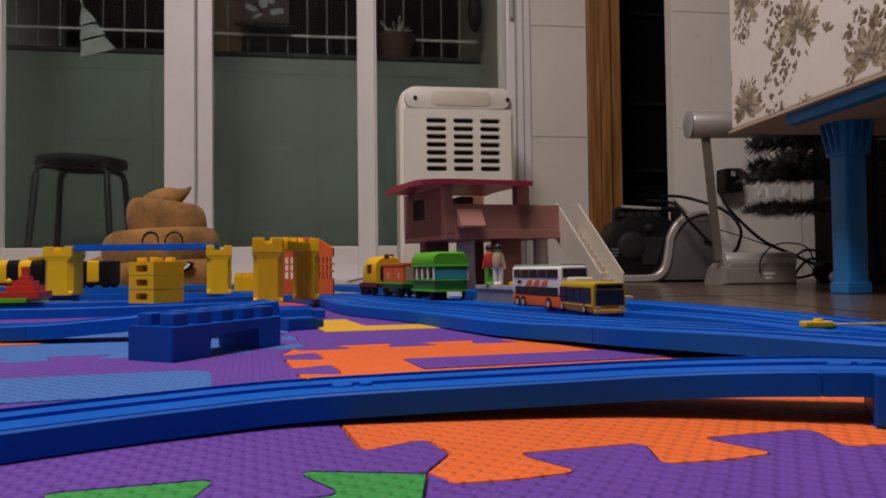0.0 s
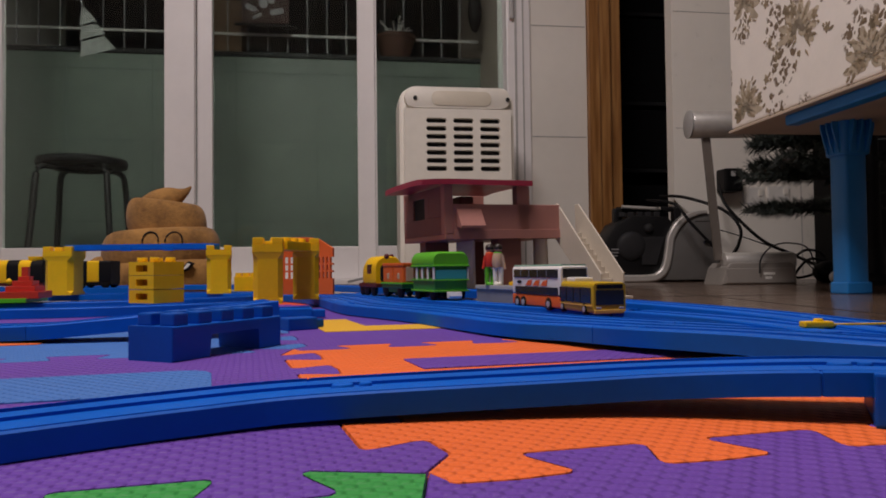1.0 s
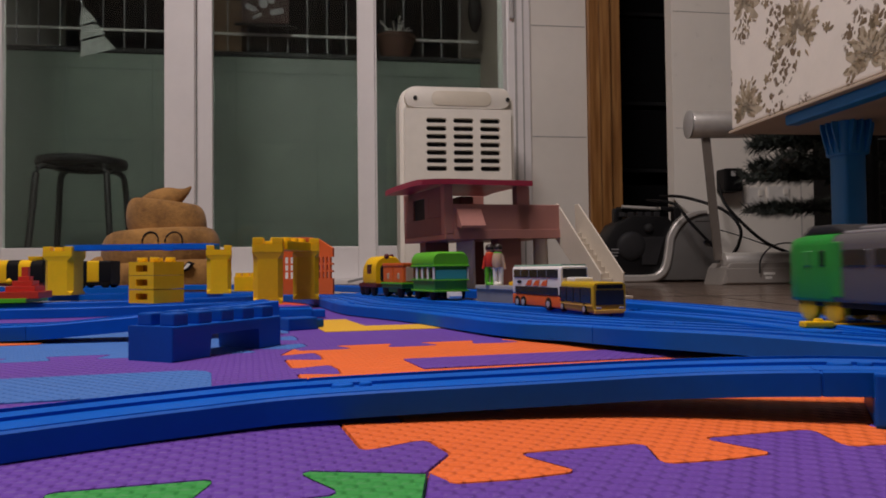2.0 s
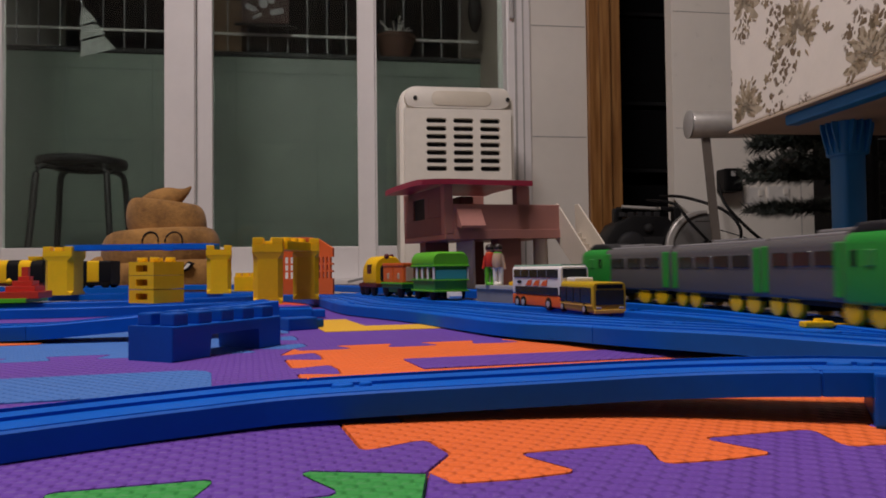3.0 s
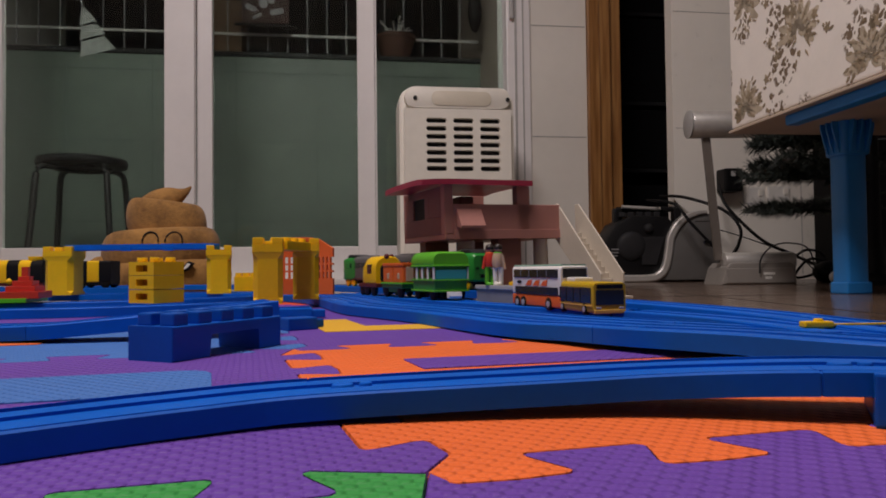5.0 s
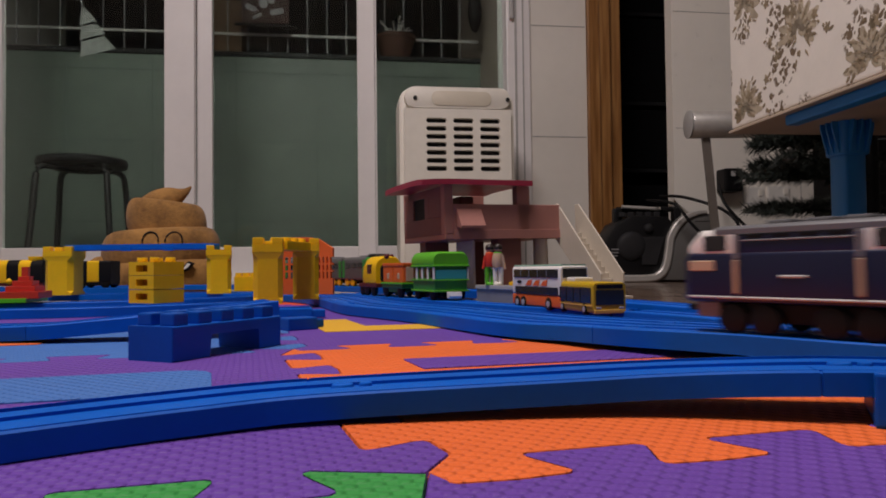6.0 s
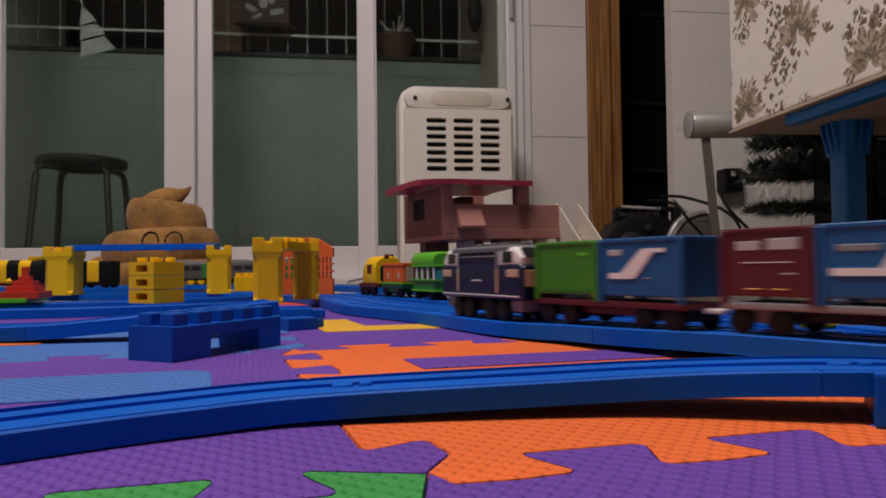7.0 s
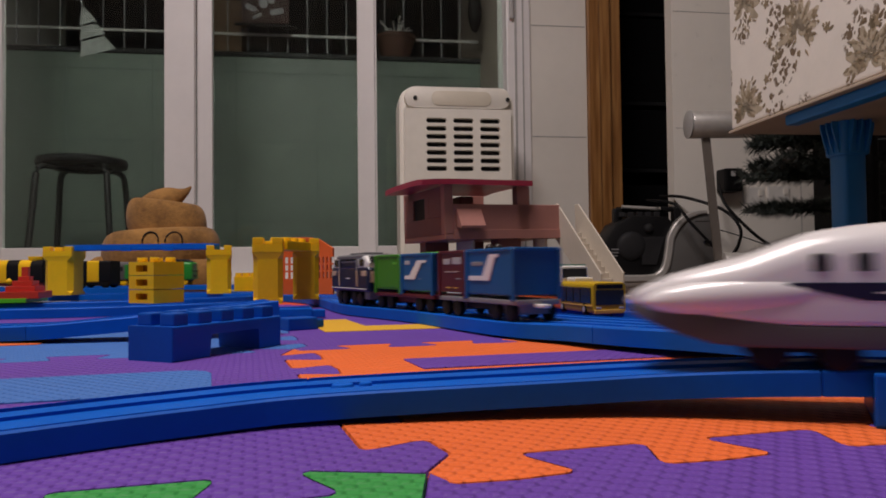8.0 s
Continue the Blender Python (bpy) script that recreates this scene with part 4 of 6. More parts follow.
def double_decker():
    c = thing("toy_double_decker_bus", pose(0.0915, 0.606, 0.0076, 0, 0, -70), "white and orange double-deck toy bus with dark windows", "toy bus")
    part("lower_body", hull([(-0.044, 0.0265, 0.003, 0.0125, 0.001), (0.044, 0.0265, 0.003, 0.0125, 0.001)]), ORANGE, c, "orange lower panels", smooth=35)
    part("body", hull([(-0.044, 0.0262, 0.0122, 0.0375, 0.003), (0.042, 0.0262, 0.0122, 0.0375, 0.003), (0.044, 0.0255, 0.0124, 0.0365, 0.003)]), WHITE, c, smooth=35)
    part("roof", hull([(-0.0435, 0.0235, 0.0365, 0.0385, 0.001), (0.0425, 0.0235, 0.0365, 0.0385, 0.001)]), material("pale_green_paint", (0.20, 0.36, 0.27), 0.4), c, "pale green roof", smooth=35)
    side_panels(c, "upper_window", GLASS_DARK, -0.041, 0.040, 0.0272, 0.0345, 0.0132)
    side_panels(c, "lower_window", GLASS_DARK, -0.038, 0.040, 0.0128, 0.0195, 0.0132)
    for x in (-0.026, -0.010, 0.006, 0.022):
        side_panels(c, "pillar", GREY, x - 0.0004, x + 0.0004, 0.0272, 0.0345, 0.0136)
    for i, x in enumerate((-0.018, -0.004, 0.010)):
        for s in (-1, 1):
            part("orange_flash", prism([(x, 0.0205), (x + 0.011, 0.0205), (x + 0.013, 0.0255), (x + 0.006, 0.0248)], s * 0.0131 - 0.0005, s * 0.0131 + 0.0006), ORANGE, c)
    side_panels(c, "letter_bar", DARK_GREY, -0.034, -0.026, 0.0222, 0.0248, 0.0131)
    part("front_window", box(0.0434, -0.0110, 0.0275, 0.0447, 0.0110, 0.0350, 0.0005), GLASS_DARK, c)
    part("windscreen", box(0.0434, -0.0110, 0.0110, 0.0447, 0.0110, 0.0205, 0.0005), GLASS_DARK, c)
    part("sign_bar", box(0.0434, -0.0085, 0.0222, 0.0445, 0.0085, 0.0245, 0.0003), BLACK, c)
    for x in (-0.034, -0.022, 0.024):
        for y in (-0.012, 0.012):
            wheel_arch(c, x, y, 0.0055)


yellow_bus()
double_decker()


# ---- toy station ----
def station():
    st = thing("toy_station", pose(0.0042, 0.862, 0, 0, -1.0, 24), "dusty pink toy station with a crimson roof and ivory stairs", "toy station")
    L, Dp = 0.170, 0.142
    deck = part("deck", box(0, 0, 0.0795, L, Dp, 0.086, 0.001), PINK, st)
    part("front_parapet", box(0.012, 0, 0.086, L, 0.006, 0.124, 0.001), PINK, deck)
    part("deck_band", box(0.012, -0.0015, 0.0795, L, 0.0, 0.0915, 0.0006), PINK, deck)
    part("back_parapet", box(0, Dp - 0.006, 0.086, L, Dp, 0.124, 0.001), PINK, deck)
    part("end_parapet", box(L - 0.006, 0.045, 0.086, L, Dp - 0.006, 0.124, 0.001), PINK, deck)
    # The left side is coloured darker to carry its shade.
    part("side_wall", box(0, 0.012, 0.086, 0.006, Dp - 0.006, 0.109, 0.001), PINK_SHADED, deck)
    part("side_wall_band", box(0, 0.05, 0.109, 0.006, 0.065, 0.146, 0.001), PINK_SHADED, deck)
    part("side_wall_band", box(0, 0.105, 0.109, 0.006, Dp - 0.006, 0.146, 0.001), PINK_SHADED, deck)
    part("side_wall_band", box(0, 0.012, 0.137, 0.006, Dp - 0.006, 0.147, 0.001), PINK_SHADED, deck)
    part("side_wall_band", box(0, 0.012, 0.109, 0.006, 0.05, 0.1375, 0.001), PINK_SHADED, deck)
    part("booth_window", box(0.002, 0.064, 0.108, 0.004, 0.106, 0.138), BLACK, deck)
    for x, y in ((0, 0), (0.104, 0), (0.104, Dp - 0.012), (0, Dp - 0.012)):
        part("post", box(x, y, 0.086, x + (0.012 if x == 0 else 0.019), y + 0.012, 0.148, 0.001), PINK, st)
    aw = bmesh.new()
    prism([(0, 0.118), (0, 0.096), (-0.014, 0.093), (-0.0145, 0.096), (-0.002, 0.118)], 0.016, 0.05, axis="x", bm=aw)
    part("ticket_flap", aw, PINK, st, "slanted dusty pink counter flap")
    part("ticket_machine", box(0.046, 0.05, 0.086, 0.066, 0.075, 0.139, 0.002), PINK_SHADED, st)
    part("lamp_knob", ball(0.0035, m=pose(0.024, 0.04, 0.127), u=10, v=8), BLACK, st, smooth=60)
    part("knob_post", tube(0.0012, 0.0012, 0.04, 8, m=pose(0.024, 0.04, 0.086)), BLACK, st)
    rb = bmesh.new()
    rings = []
    for i in range(9):
        x = -0.034 + 0.155 * i / 8
        drop = 0.002 * max(0.0, -x / 0.034) ** 1.4
        rings.append([Vector((x, y, z - drop - 0.002 * (abs(y - 0.054) / 0.066) ** 4)) for y, z in
                      [(-0.012 + 0.134 * j / 8, 0.1492) for j in range(9)] + [(-0.012 + 0.134 * j / 8, 0.1560) for j in range(8, -1, -1)]])
    loft(rings, rb)
    part("roof", rb, MAROON, st, "crimson roof with drooping eaves", smooth=50)
    for x, y, w, mt in ((0.02, Dp - 0.03, 0.036, PINK_SHADED), (0.078, 0.006, 0.034, PINK_SHADED), (0.078, Dp - 0.03, 0.034, PINK_SHADED)):
        part("pillar", box(x, y, 0.0, x + w, y + 0.022, 0.080, 0.0015), mt, st)
    part("column", tube(0.0105, 0.0095, 0.0795, 20, 0.001, m=pose(0.150, 0.02, 0)), IVORY, st, "ivory round column", smooth=35)
    part("column", tube(0.0105, 0.0095, 0.0795, 20, 0.001, m=pose(0.150, Dp - 0.02, 0)), IVORY, st, "ivory round column", smooth=35)
    part("lift_panel", box(0.052, 0.030, 0.0, 0.056, 0.08, 0.079, 0.001), IVORY, st, "ivory panel under the deck")
    stairs = part("stair_stringer", prism([(0.004, 0.126), (0.012, 0.126), (0.012, 0.080), (-0.074, 0.0), (-0.087, 0.0), (-0.087, 0.032)], 0.168, 0.1705, 0.0006, axis="x"), STAIR_IVORY, st, "ivory plastic stair side")
    part("stair_stringer", prism([(0.004, 0.126), (0.012, 0.126), (0.012, 0.080), (-0.074, 0.0), (-0.087, 0.0), (-0.087, 0.032)], 0.2015, 0.204, 0.0006, axis="x"), STAIR_IVORY, st, "ivory plastic stair side")
    for i in range(11):
        y = 0.004 - 0.0079 * i
        z = 0.0865 - 0.0077 * i
        part("step", box(0.1705, y - 0.0079, z - 0.008, 0.2015, y, z, 0.0006), STAIR_IVORY, stairs)
    part("stair_base", box(0.160, -0.097, 0.0, 0.208, -0.07, 0.004, 0.0008), STAIR_IVORY, st)


station()
plat = thing("toy_platform", pose(0.0545, 0.692, 0, 0, 0, -62), "low grey plastic toy platform beside the track", "toy platform")
part("slab", box(-0.042, 0.0, 0, 0.042, 0.018, 0.0262, 0.001), GREY, plat)
part("edge", box(-0.043, -0.0015, 0.0222, 0.043, 0.0, 0.0262, 0.0005), LIGHT_GREY, plat)


def figure():
    """A small standing toy figure as one plain shape."""
    bm = bmesh.new()
    tube(0.0052, 0.0046, 0.003, 14, 0.0008, bm=bm)
    for s in (-1, 1):
        tube(0.0025, 0.0028, 0.016, 10, bm=bm, m=pose(s * 0.0028, 0, 0.002))
        tube(0.0016, 0.0018, 0.014, 8, bm=bm, m=pose(s * 0.0070, 0, 0.0165, 0, s * -12))
    tube(0.0052, 0.0046, 0.016, 14, 0.0012, bm=bm, m=pose(0, 0, 0.0175))
    ball(0.0046, bm=bm, m=pose(0, 0, 0.0375))
    return bm


def painted(ob, bands):
    """Paint one mesh in bands by height: (top, material)."""
    ob.data.materials.clear()
    for _, mt in bands:
        ob.data.materials.append(mt)
    for p in ob.data.polygons:
        p.material_index = next((i for i, (z, _) in enumerate(bands) if p.center.z < z), len(bands) - 1)
    return ob


HAIR = material("dark_brown_paint", (0.018, 0.010, 0.008), 0.4, vary=0.2)
fig = part("toy_figure", figure(), GREEN, None, "", pose(0.0475, 0.708, 0.0262, 0, 0, 10), smooth=40)
painted(fig, [(0.012, GREEN), (0.0205, GREEN_DK), (0.028, RED), (0.0335, ORANGE), (0.0365, SKIN), (1, HAIR)])
tagged(fig, "small painted toy figure standing on the grey platform", "toy figure")
fig2 = part("toy_figure", figure(), IVORY, None, "", pose(0.0555, 0.703, 0.0262, 0, 0, -20), smooth=40)
painted(fig2, [(0.018, IVORY), (0.027, BEIGE), (0.0335, GREEN), (0.0365, SKIN), (1, HAIR)])
tagged(fig2, "small pale toy figure standing beside another one", "toy figure")
studded_mini = thing("toy_brick", pose(0.0705, 0.683, 0.0262, 0, 0, 28), "tiny yellow toy brick on the grey platform", "toy brick")
part("body", box(-0.005, -0.004, 0, 0.005, 0.004, 0.0035, 0.0005), YELLOW, studded_mini)
for dx in (-0.0025, 0.0025):
    part("stud", tube(0.0015, 0.0015, 0.001, 10, m=pose(dx, 0, 0.0035)), YELLOW, studded_mini)


# ---- building blocks ----
def studded_block(name, m, w, d, h, mat, nx, ny, label, group="", stud=0.0045, category="toy block", arch=False):
    t = thing(name, m, label, category, group)
    if arch:
        o = [(-d / 2, 0), (-d / 2, h), (d / 2, h), (d / 2, 0), (d * 0.27, 0), (d * 0.27, h * 0.66), (d * 0.25, h * 0.70), (-d * 0.17, h * 0.70), (-d * 0.19, h * 0.66), (-d * 0.19, 0)]
        part("body", prism(o, -w / 2, w / 2, 0.0006, axis="x"), mat, t)
    else:
        part("body", box(-w / 2, -d / 2, 0, w / 2, d / 2, h, 0.0008), mat, t)
    me = None
    for i in range(nx):
        for j in range(ny):
            x, y = -w / 2 + w * (i + 0.5) / nx, -d / 2 + d * (j + 0.5) / ny
            if me is None:
                s = part("stud", box(-stud, -stud, -0.0002, stud, stud, 0.0062, 0.0009), mat, t)
                me = s.data
            else:
                s = new("stud", me)
                s.parent = t
            s.matrix_basis = pose(x, y, h)
    return t


studded_block("bridge_block", pose(-0.1265, 0.378, 0, 0, 0, -25), 0.0300, 0.082, 0.0172, TRACK_DARK, 2, 5, "dark blue studded toy bridge block on the foam mat", stud=0.0048, arch=True)
conn = thing("track_connector", pose(-0.145, 0.625, 0, 0, 0, 14), "short blue plastic track connector lying on the mat", "toy track")
part("plate", box(-0.03, -0.014, 0, 0.026, 0.014, 0.010, 0.001), TRACK, conn)
part("tongue", box(0.026, -0.006, 0.001, 0.038, 0.006, 0.008, 0.001), TRACK, conn)
part("groove", box(-0.028, -0.009, 0.0100, 0.024, -0.006, 0.0106), TRACK_DARK, conn)
part("groove", box(-0.028, 0.006, 0.0100, 0.024, 0.009, 0.0106), TRACK_DARK, conn)


def tower(m, w, height, label, group):
    """A yellow toy bridge pier: chamfered shaft, flared head and four corner studs."""
    t = thing("toy_bridge_pier", m, label, "toy bridge pier", group)
    c = 0.0055 * w / 0.034
    def ring(a, z, k):
        return [Vector((x, y, z)) for x, y in ((a - k, -a), (a, -a + k), (a, a - k), (a - k, a), (-a + k, a), (-a, a - k), (-a, -a + k), (-a + k, -a))]
    a = w / 2
    part("shaft", loft([ring(a, 0, 0.001), ring(a, 0.003, 0.001), ring(a, 0.006, c), ring(a, height - 0.022, c), ring(a + 0.0006, height - 0.016, 0.001), ring(a + 0.0009, height - 0.015, 0.001), ring(a + 0.0009, height - 0.0065, 0.001)]), YELLOW, t)
    for sx in (-1, 1):
        for sy in (-1, 1):
            part("stud", box(sx * (a - 0.005) - 0.0055, sy * (a - 0.005) - 0.0055, height - 0.0066, sx * (a - 0.005) + 0.0055, sy * (a - 0.005) + 0.0055, height, 0.0008), YELLOW, t)
    return t


gp = "yellow toy bridge piers"
tower(pose(-0.577, 1.06, 0.010, 0, 0, 1), 0.042, 0.073, "yellow plastic toy bridge pier carrying a blue deck", gp)
tower(pose(-0.338, 1.05, 0.010, 0, 0, 17), 0.035, 0.072, "yellow plastic toy bridge pier carrying a blue deck", gp)
tower(pose(-0.183, 0.728, 0.0096, 0, 0, 12), 0.0295, 0.068, "yellow plastic toy gate pier", gp)
tower(pose(-0.1625, 0.822, 0.0096, 0, 0, 12), 0.0295, 0.071, "yellow plastic toy gate pier", gp)
span = thing("toy_bridge_span", pose(-0.1725, 0.776, 0.0655, 0, 0, 78), "yellow studded plastic beam across the gate piers", "toy bridge")
part("beam", box(-0.032, -0.0135, 0, 0.032, 0.0135, 0.010, 0.001), YELLOW, span)
for i in range(3):
    for j in (-1, 1):
        part("stud", tube(0.0046, 0.0044, 0.004, 16, 0.0005, m=pose(-0.020 + 0.020 * i, j * 0.007, 0.010)), YELLOW, span, smooth=35)
deckp = thing("toy_bridge_deck", pose(-0.455, 1.055, 0.0765, 0, 0, -2), "flat blue plastic track deck lying across two yellow piers", "toy bridge deck")
part("plate", box(-0.113, -0.013, 0, 0.113, 0.013, 0.0075, 0.0008), TRACK, deckp)
for y in (-0.0118, 0.0118):
    part("lip", box(-0.113, y - 0.0012, 0.0075, 0.113, y + 0.0012, 0.0088, 0.0004), TRACK, deckp)
for x in (-0.02, 0.045):
    part("clip", box(x - 0.008, -0.0142, -0.0015, x + 0.008, -0.0128, 0.005, 0.0004), TRACK, deckp)

# Brick yellow deepened to orange for the shade inside the hollow slots.
SLOT = material("shaded_slot_yellow", (0.46, 0.16, 0.008), 0.6)
stack = thing("toy_brick_stack", pose(-0.314, 0.762, 0.0096, 0, 0, 60), "stack of yellow slotted toy bricks on the track", "toy brick")
for i in range(3):
    z = 0.0151 * i
    o = bmesh.new()
    for x0, y0, z0, x1, y1, z1 in ((-0.0195, -0.0205, 0.0004, 0.0195, 0.0205, 0.0042), (-0.0195, -0.0205, 0.0110, 0.0195, 0.0205, 0.0147), (-0.0195, -0.0205, 0.0042, 0.0195, -0.0105, 0.0110),
                                   (-0.0195, 0.0085, 0.0042, 0.0195, 0.0205, 0.0110), (-0.009, -0.0105, 0.0042, 0.0195, 0.0085, 0.0110)):
        box(x0, y0, z + z0, x1, y1, z + z1, bm=o)
    o = part("brick", o, YELLOW, stack)
    part("slot", box(-0.0104, -0.0104, z + 0.0043, -0.0091, 0.0084, z + 0.0109), SLOT, o, "slot back coloured orange for the shade inside the yellow brick")
for x in (-0.01, 0.01):
    for y in (-0.0105, 0.0105):
        part("stud", tube(0.0055, 0.0053, 0.0048, 16, 0.0006, m=pose(x, y, 0.0448)), YELLOW, stack, smooth=35)
studded_block("toy_brick", pose(-0.328, 1.16, 0.010, 0, 0, 8), 0.036, 0.03, 0.024, YELLOW, 3, 2, "low yellow studded toy brick behind the piers")
pyr = thing("toy_pyramid_brick", pose(-0.480, 0.80, 0.0150, 0, 0, 10), "red stepped pyramid of toy bricks on a green plate", "toy brick")
for i, (w, h) in enumerate(((0.042, 0.008), (0.031, 0.006), (0.021, 0.006), (0.012, 0.005), (0.007, 0.011))):
    z = (0, 0.008, 0.014, 0.020, 0.025)[i]
    part("step", box(-w / 2, -w / 2, z, w / 2, w / 2, z + h, 0.0006), RED, pyr)
plate = thing("toy_base_plate", pose(-0.52, 0.79, 0.0105, 0, 0, 10), "thin green toy base plate under a red pyramid", "toy plate")
part("plate", box(-0.06, -0.02, 0, 0.050, 0.045, 0.005, 0.0006), GREEN, plate)


def lattice_block():
    t = thing("toy_tunnel_side", pose(-0.186, 0.985, 0.0096, 0, 0, 12), "orange plastic toy tunnel piece with a lattice of slots", "toy tunnel")
    bm = bmesh.new()
    y0, y1 = -0.002, 0.002
    xs = [-0.052, -0.045] + [-0.045 + 0.0075 * k for k in range(1, 7)] + [0.008, 0.040]
    box(-0.055, y0, 0, 0.000, y1, 0.022, bm=bm)
    box(-0.055, y0, 0.052, 0.000, y1, 0.075, bm=bm)
    for k in range(8):
        x = -0.055 + 0.0074 * k
        box(x, y0, 0.022, x + 0.0035, y1, 0.052, bm=bm)
    for z in (0.031, 0.041):
        box(-0.055, y0 + 0.0003, z, 0.0, y1 - 0.0003, z + 0.0025, bm=bm)
    part("lattice", bm, ORANGE, t, m=pose(0, 0, 0))
    bm = bmesh.new()
    for k in range(5):
        box(0.003 + 0.0066 * k, y0, 0.022, 0.0065 + 0.0066 * k, y1, 0.052, bm=bm)
    prism([(0.0, 0.0), (0.0, 0.022), (0.037, 0.022), (0.037, 0.0)], y0, y1, bm=bm)
    prism([(0.0, 0.052), (0.0, 0.077), (0.012, 0.078), (0.037, 0.064), (0.037, 0.052)], y0, y1, bm=bm)
    for z in (0.031, 0.041):
        box(0.0, y0 + 0.0003, z, 0.037, y1 - 0.0003, z + 0.0025, bm=bm)
    part("lattice", bm, ORANGE, t, m=pose(0, 0, 0, 0, 0, -38))
    part("cap", box(-0.05, -0.004, 0.0745, 0.002, 0.02, 0.080, 0.001), ORANGE, t)


lattice_block()


# ---- striped toy train behind the piers ----
def bee_train():
    g = "black and yellow striped toy train"
    for x0, y0, n, nose in ((-0.752, 1.215, 6, True), (-0.603, 1.215, 3, False)):
        t = thing("toy_striped_wagon", pose(x0, y0, 0.0165, 0, 0, 0), "black and yellow striped toy railway car", "toy train", g)
        step = 0.0205
        for i in range(n):
            x = -n * step / 2 + i * step
            mt = (YELLOW, BLACK)[i % 2] if nose else (BLACK, YELLOW, BLACK)[i]
            z = 0.047 if not nose else 0.050
            w = 0.036
            part("stripe_section", hull([(x + 0.0002, w, 0.010, z, 0.012 if nose else 0.003), (x + step - 0.0002, w, 0.010, z, 0.012 if nose else 0.003)]), mt, t, smooth=40)
        part("chassis", box(-n * step / 2, -0.017, 0.005, n * step / 2, 0.017, 0.0105, 0.001), CONT_RED if nose else BLACK, t)
        if nose:
            for x in (-0.03, 0.005):
                part("cylinder", ball(0.0055, m=pose(x, -0.0175, 0.013), u=14, v=10), YELLOW, t, smooth=60)
            part("chimney", tube(0.012, 0.014, 0.010, 16, 0.001, m=pose(0.042, 0, 0.046)), YELLOW, t, smooth=35)
        for x in (-n * step / 3, n * step / 3):
            wheel_pair(t, x, BLACK, 0.0078, 0.0155)
        if not nose:
            cu = bpy.data.curves.new("wagon_digit", "FONT")
            cu.body, cu.size, cu.extrude, cu.align_x = "5", 0.017, 0.0003, "CENTER"
            cu.materials.append(WHITE)
            ob = new("digit", cu)
            ob.parent = t
            ob.matrix_basis = pose(-0.0205, -0.0185, 0.025, 90)


bee_train()
bracket = thing("toy_signal_clip", pose(-0.405, 1.23, 0.010), "small white plastic clip lying by the track", "toy part")
part("clip", box(-0.006, -0.004, 0, 0.006, 0.004, 0.006, 0.001), WHITE, bracket)
part("peg", tube(0.002, 0.002, 0.008, 10, m=pose(0.004, 0, 0.004, 0, 60)), WHITE, bracket)
lever = thing("switch_lever", pose(0.1795, 0.336, 0.0131, 0, 0, 4), "yellow plastic points lever on the blue track", "toy switch")
part("paddle", box(-0.0072, -0.003, 0.0004, 0.0072, 0.003, 0.0034, 0.0008), YELLOW, lever)
part("rod", box(0.0072, -0.0009, 0.001, 0.050, 0.0009, 0.0021, 0.0003), YELLOW, lever)
part("pivot", tube(0.0024, 0.0022, 0.0050, 12, 0.0003, m=pose(0.001, 0, -0.0004)), YELLOW, lever, smooth=35)
clipb = thing("track_connector", pose(-0.108, 0.515, 0, 0, 0, 40), "small blue plastic track connector on the mat", "toy track")
part("plate", box(-0.012, -0.009, 0, 0.012, 0.009, 0.009, 0.001), TRACK_DARK, clipb)
part("tongue", box(0.012, -0.004, 0.001, 0.020, 0.004, 0.007, 0.001), TRACK_DARK, clipb)


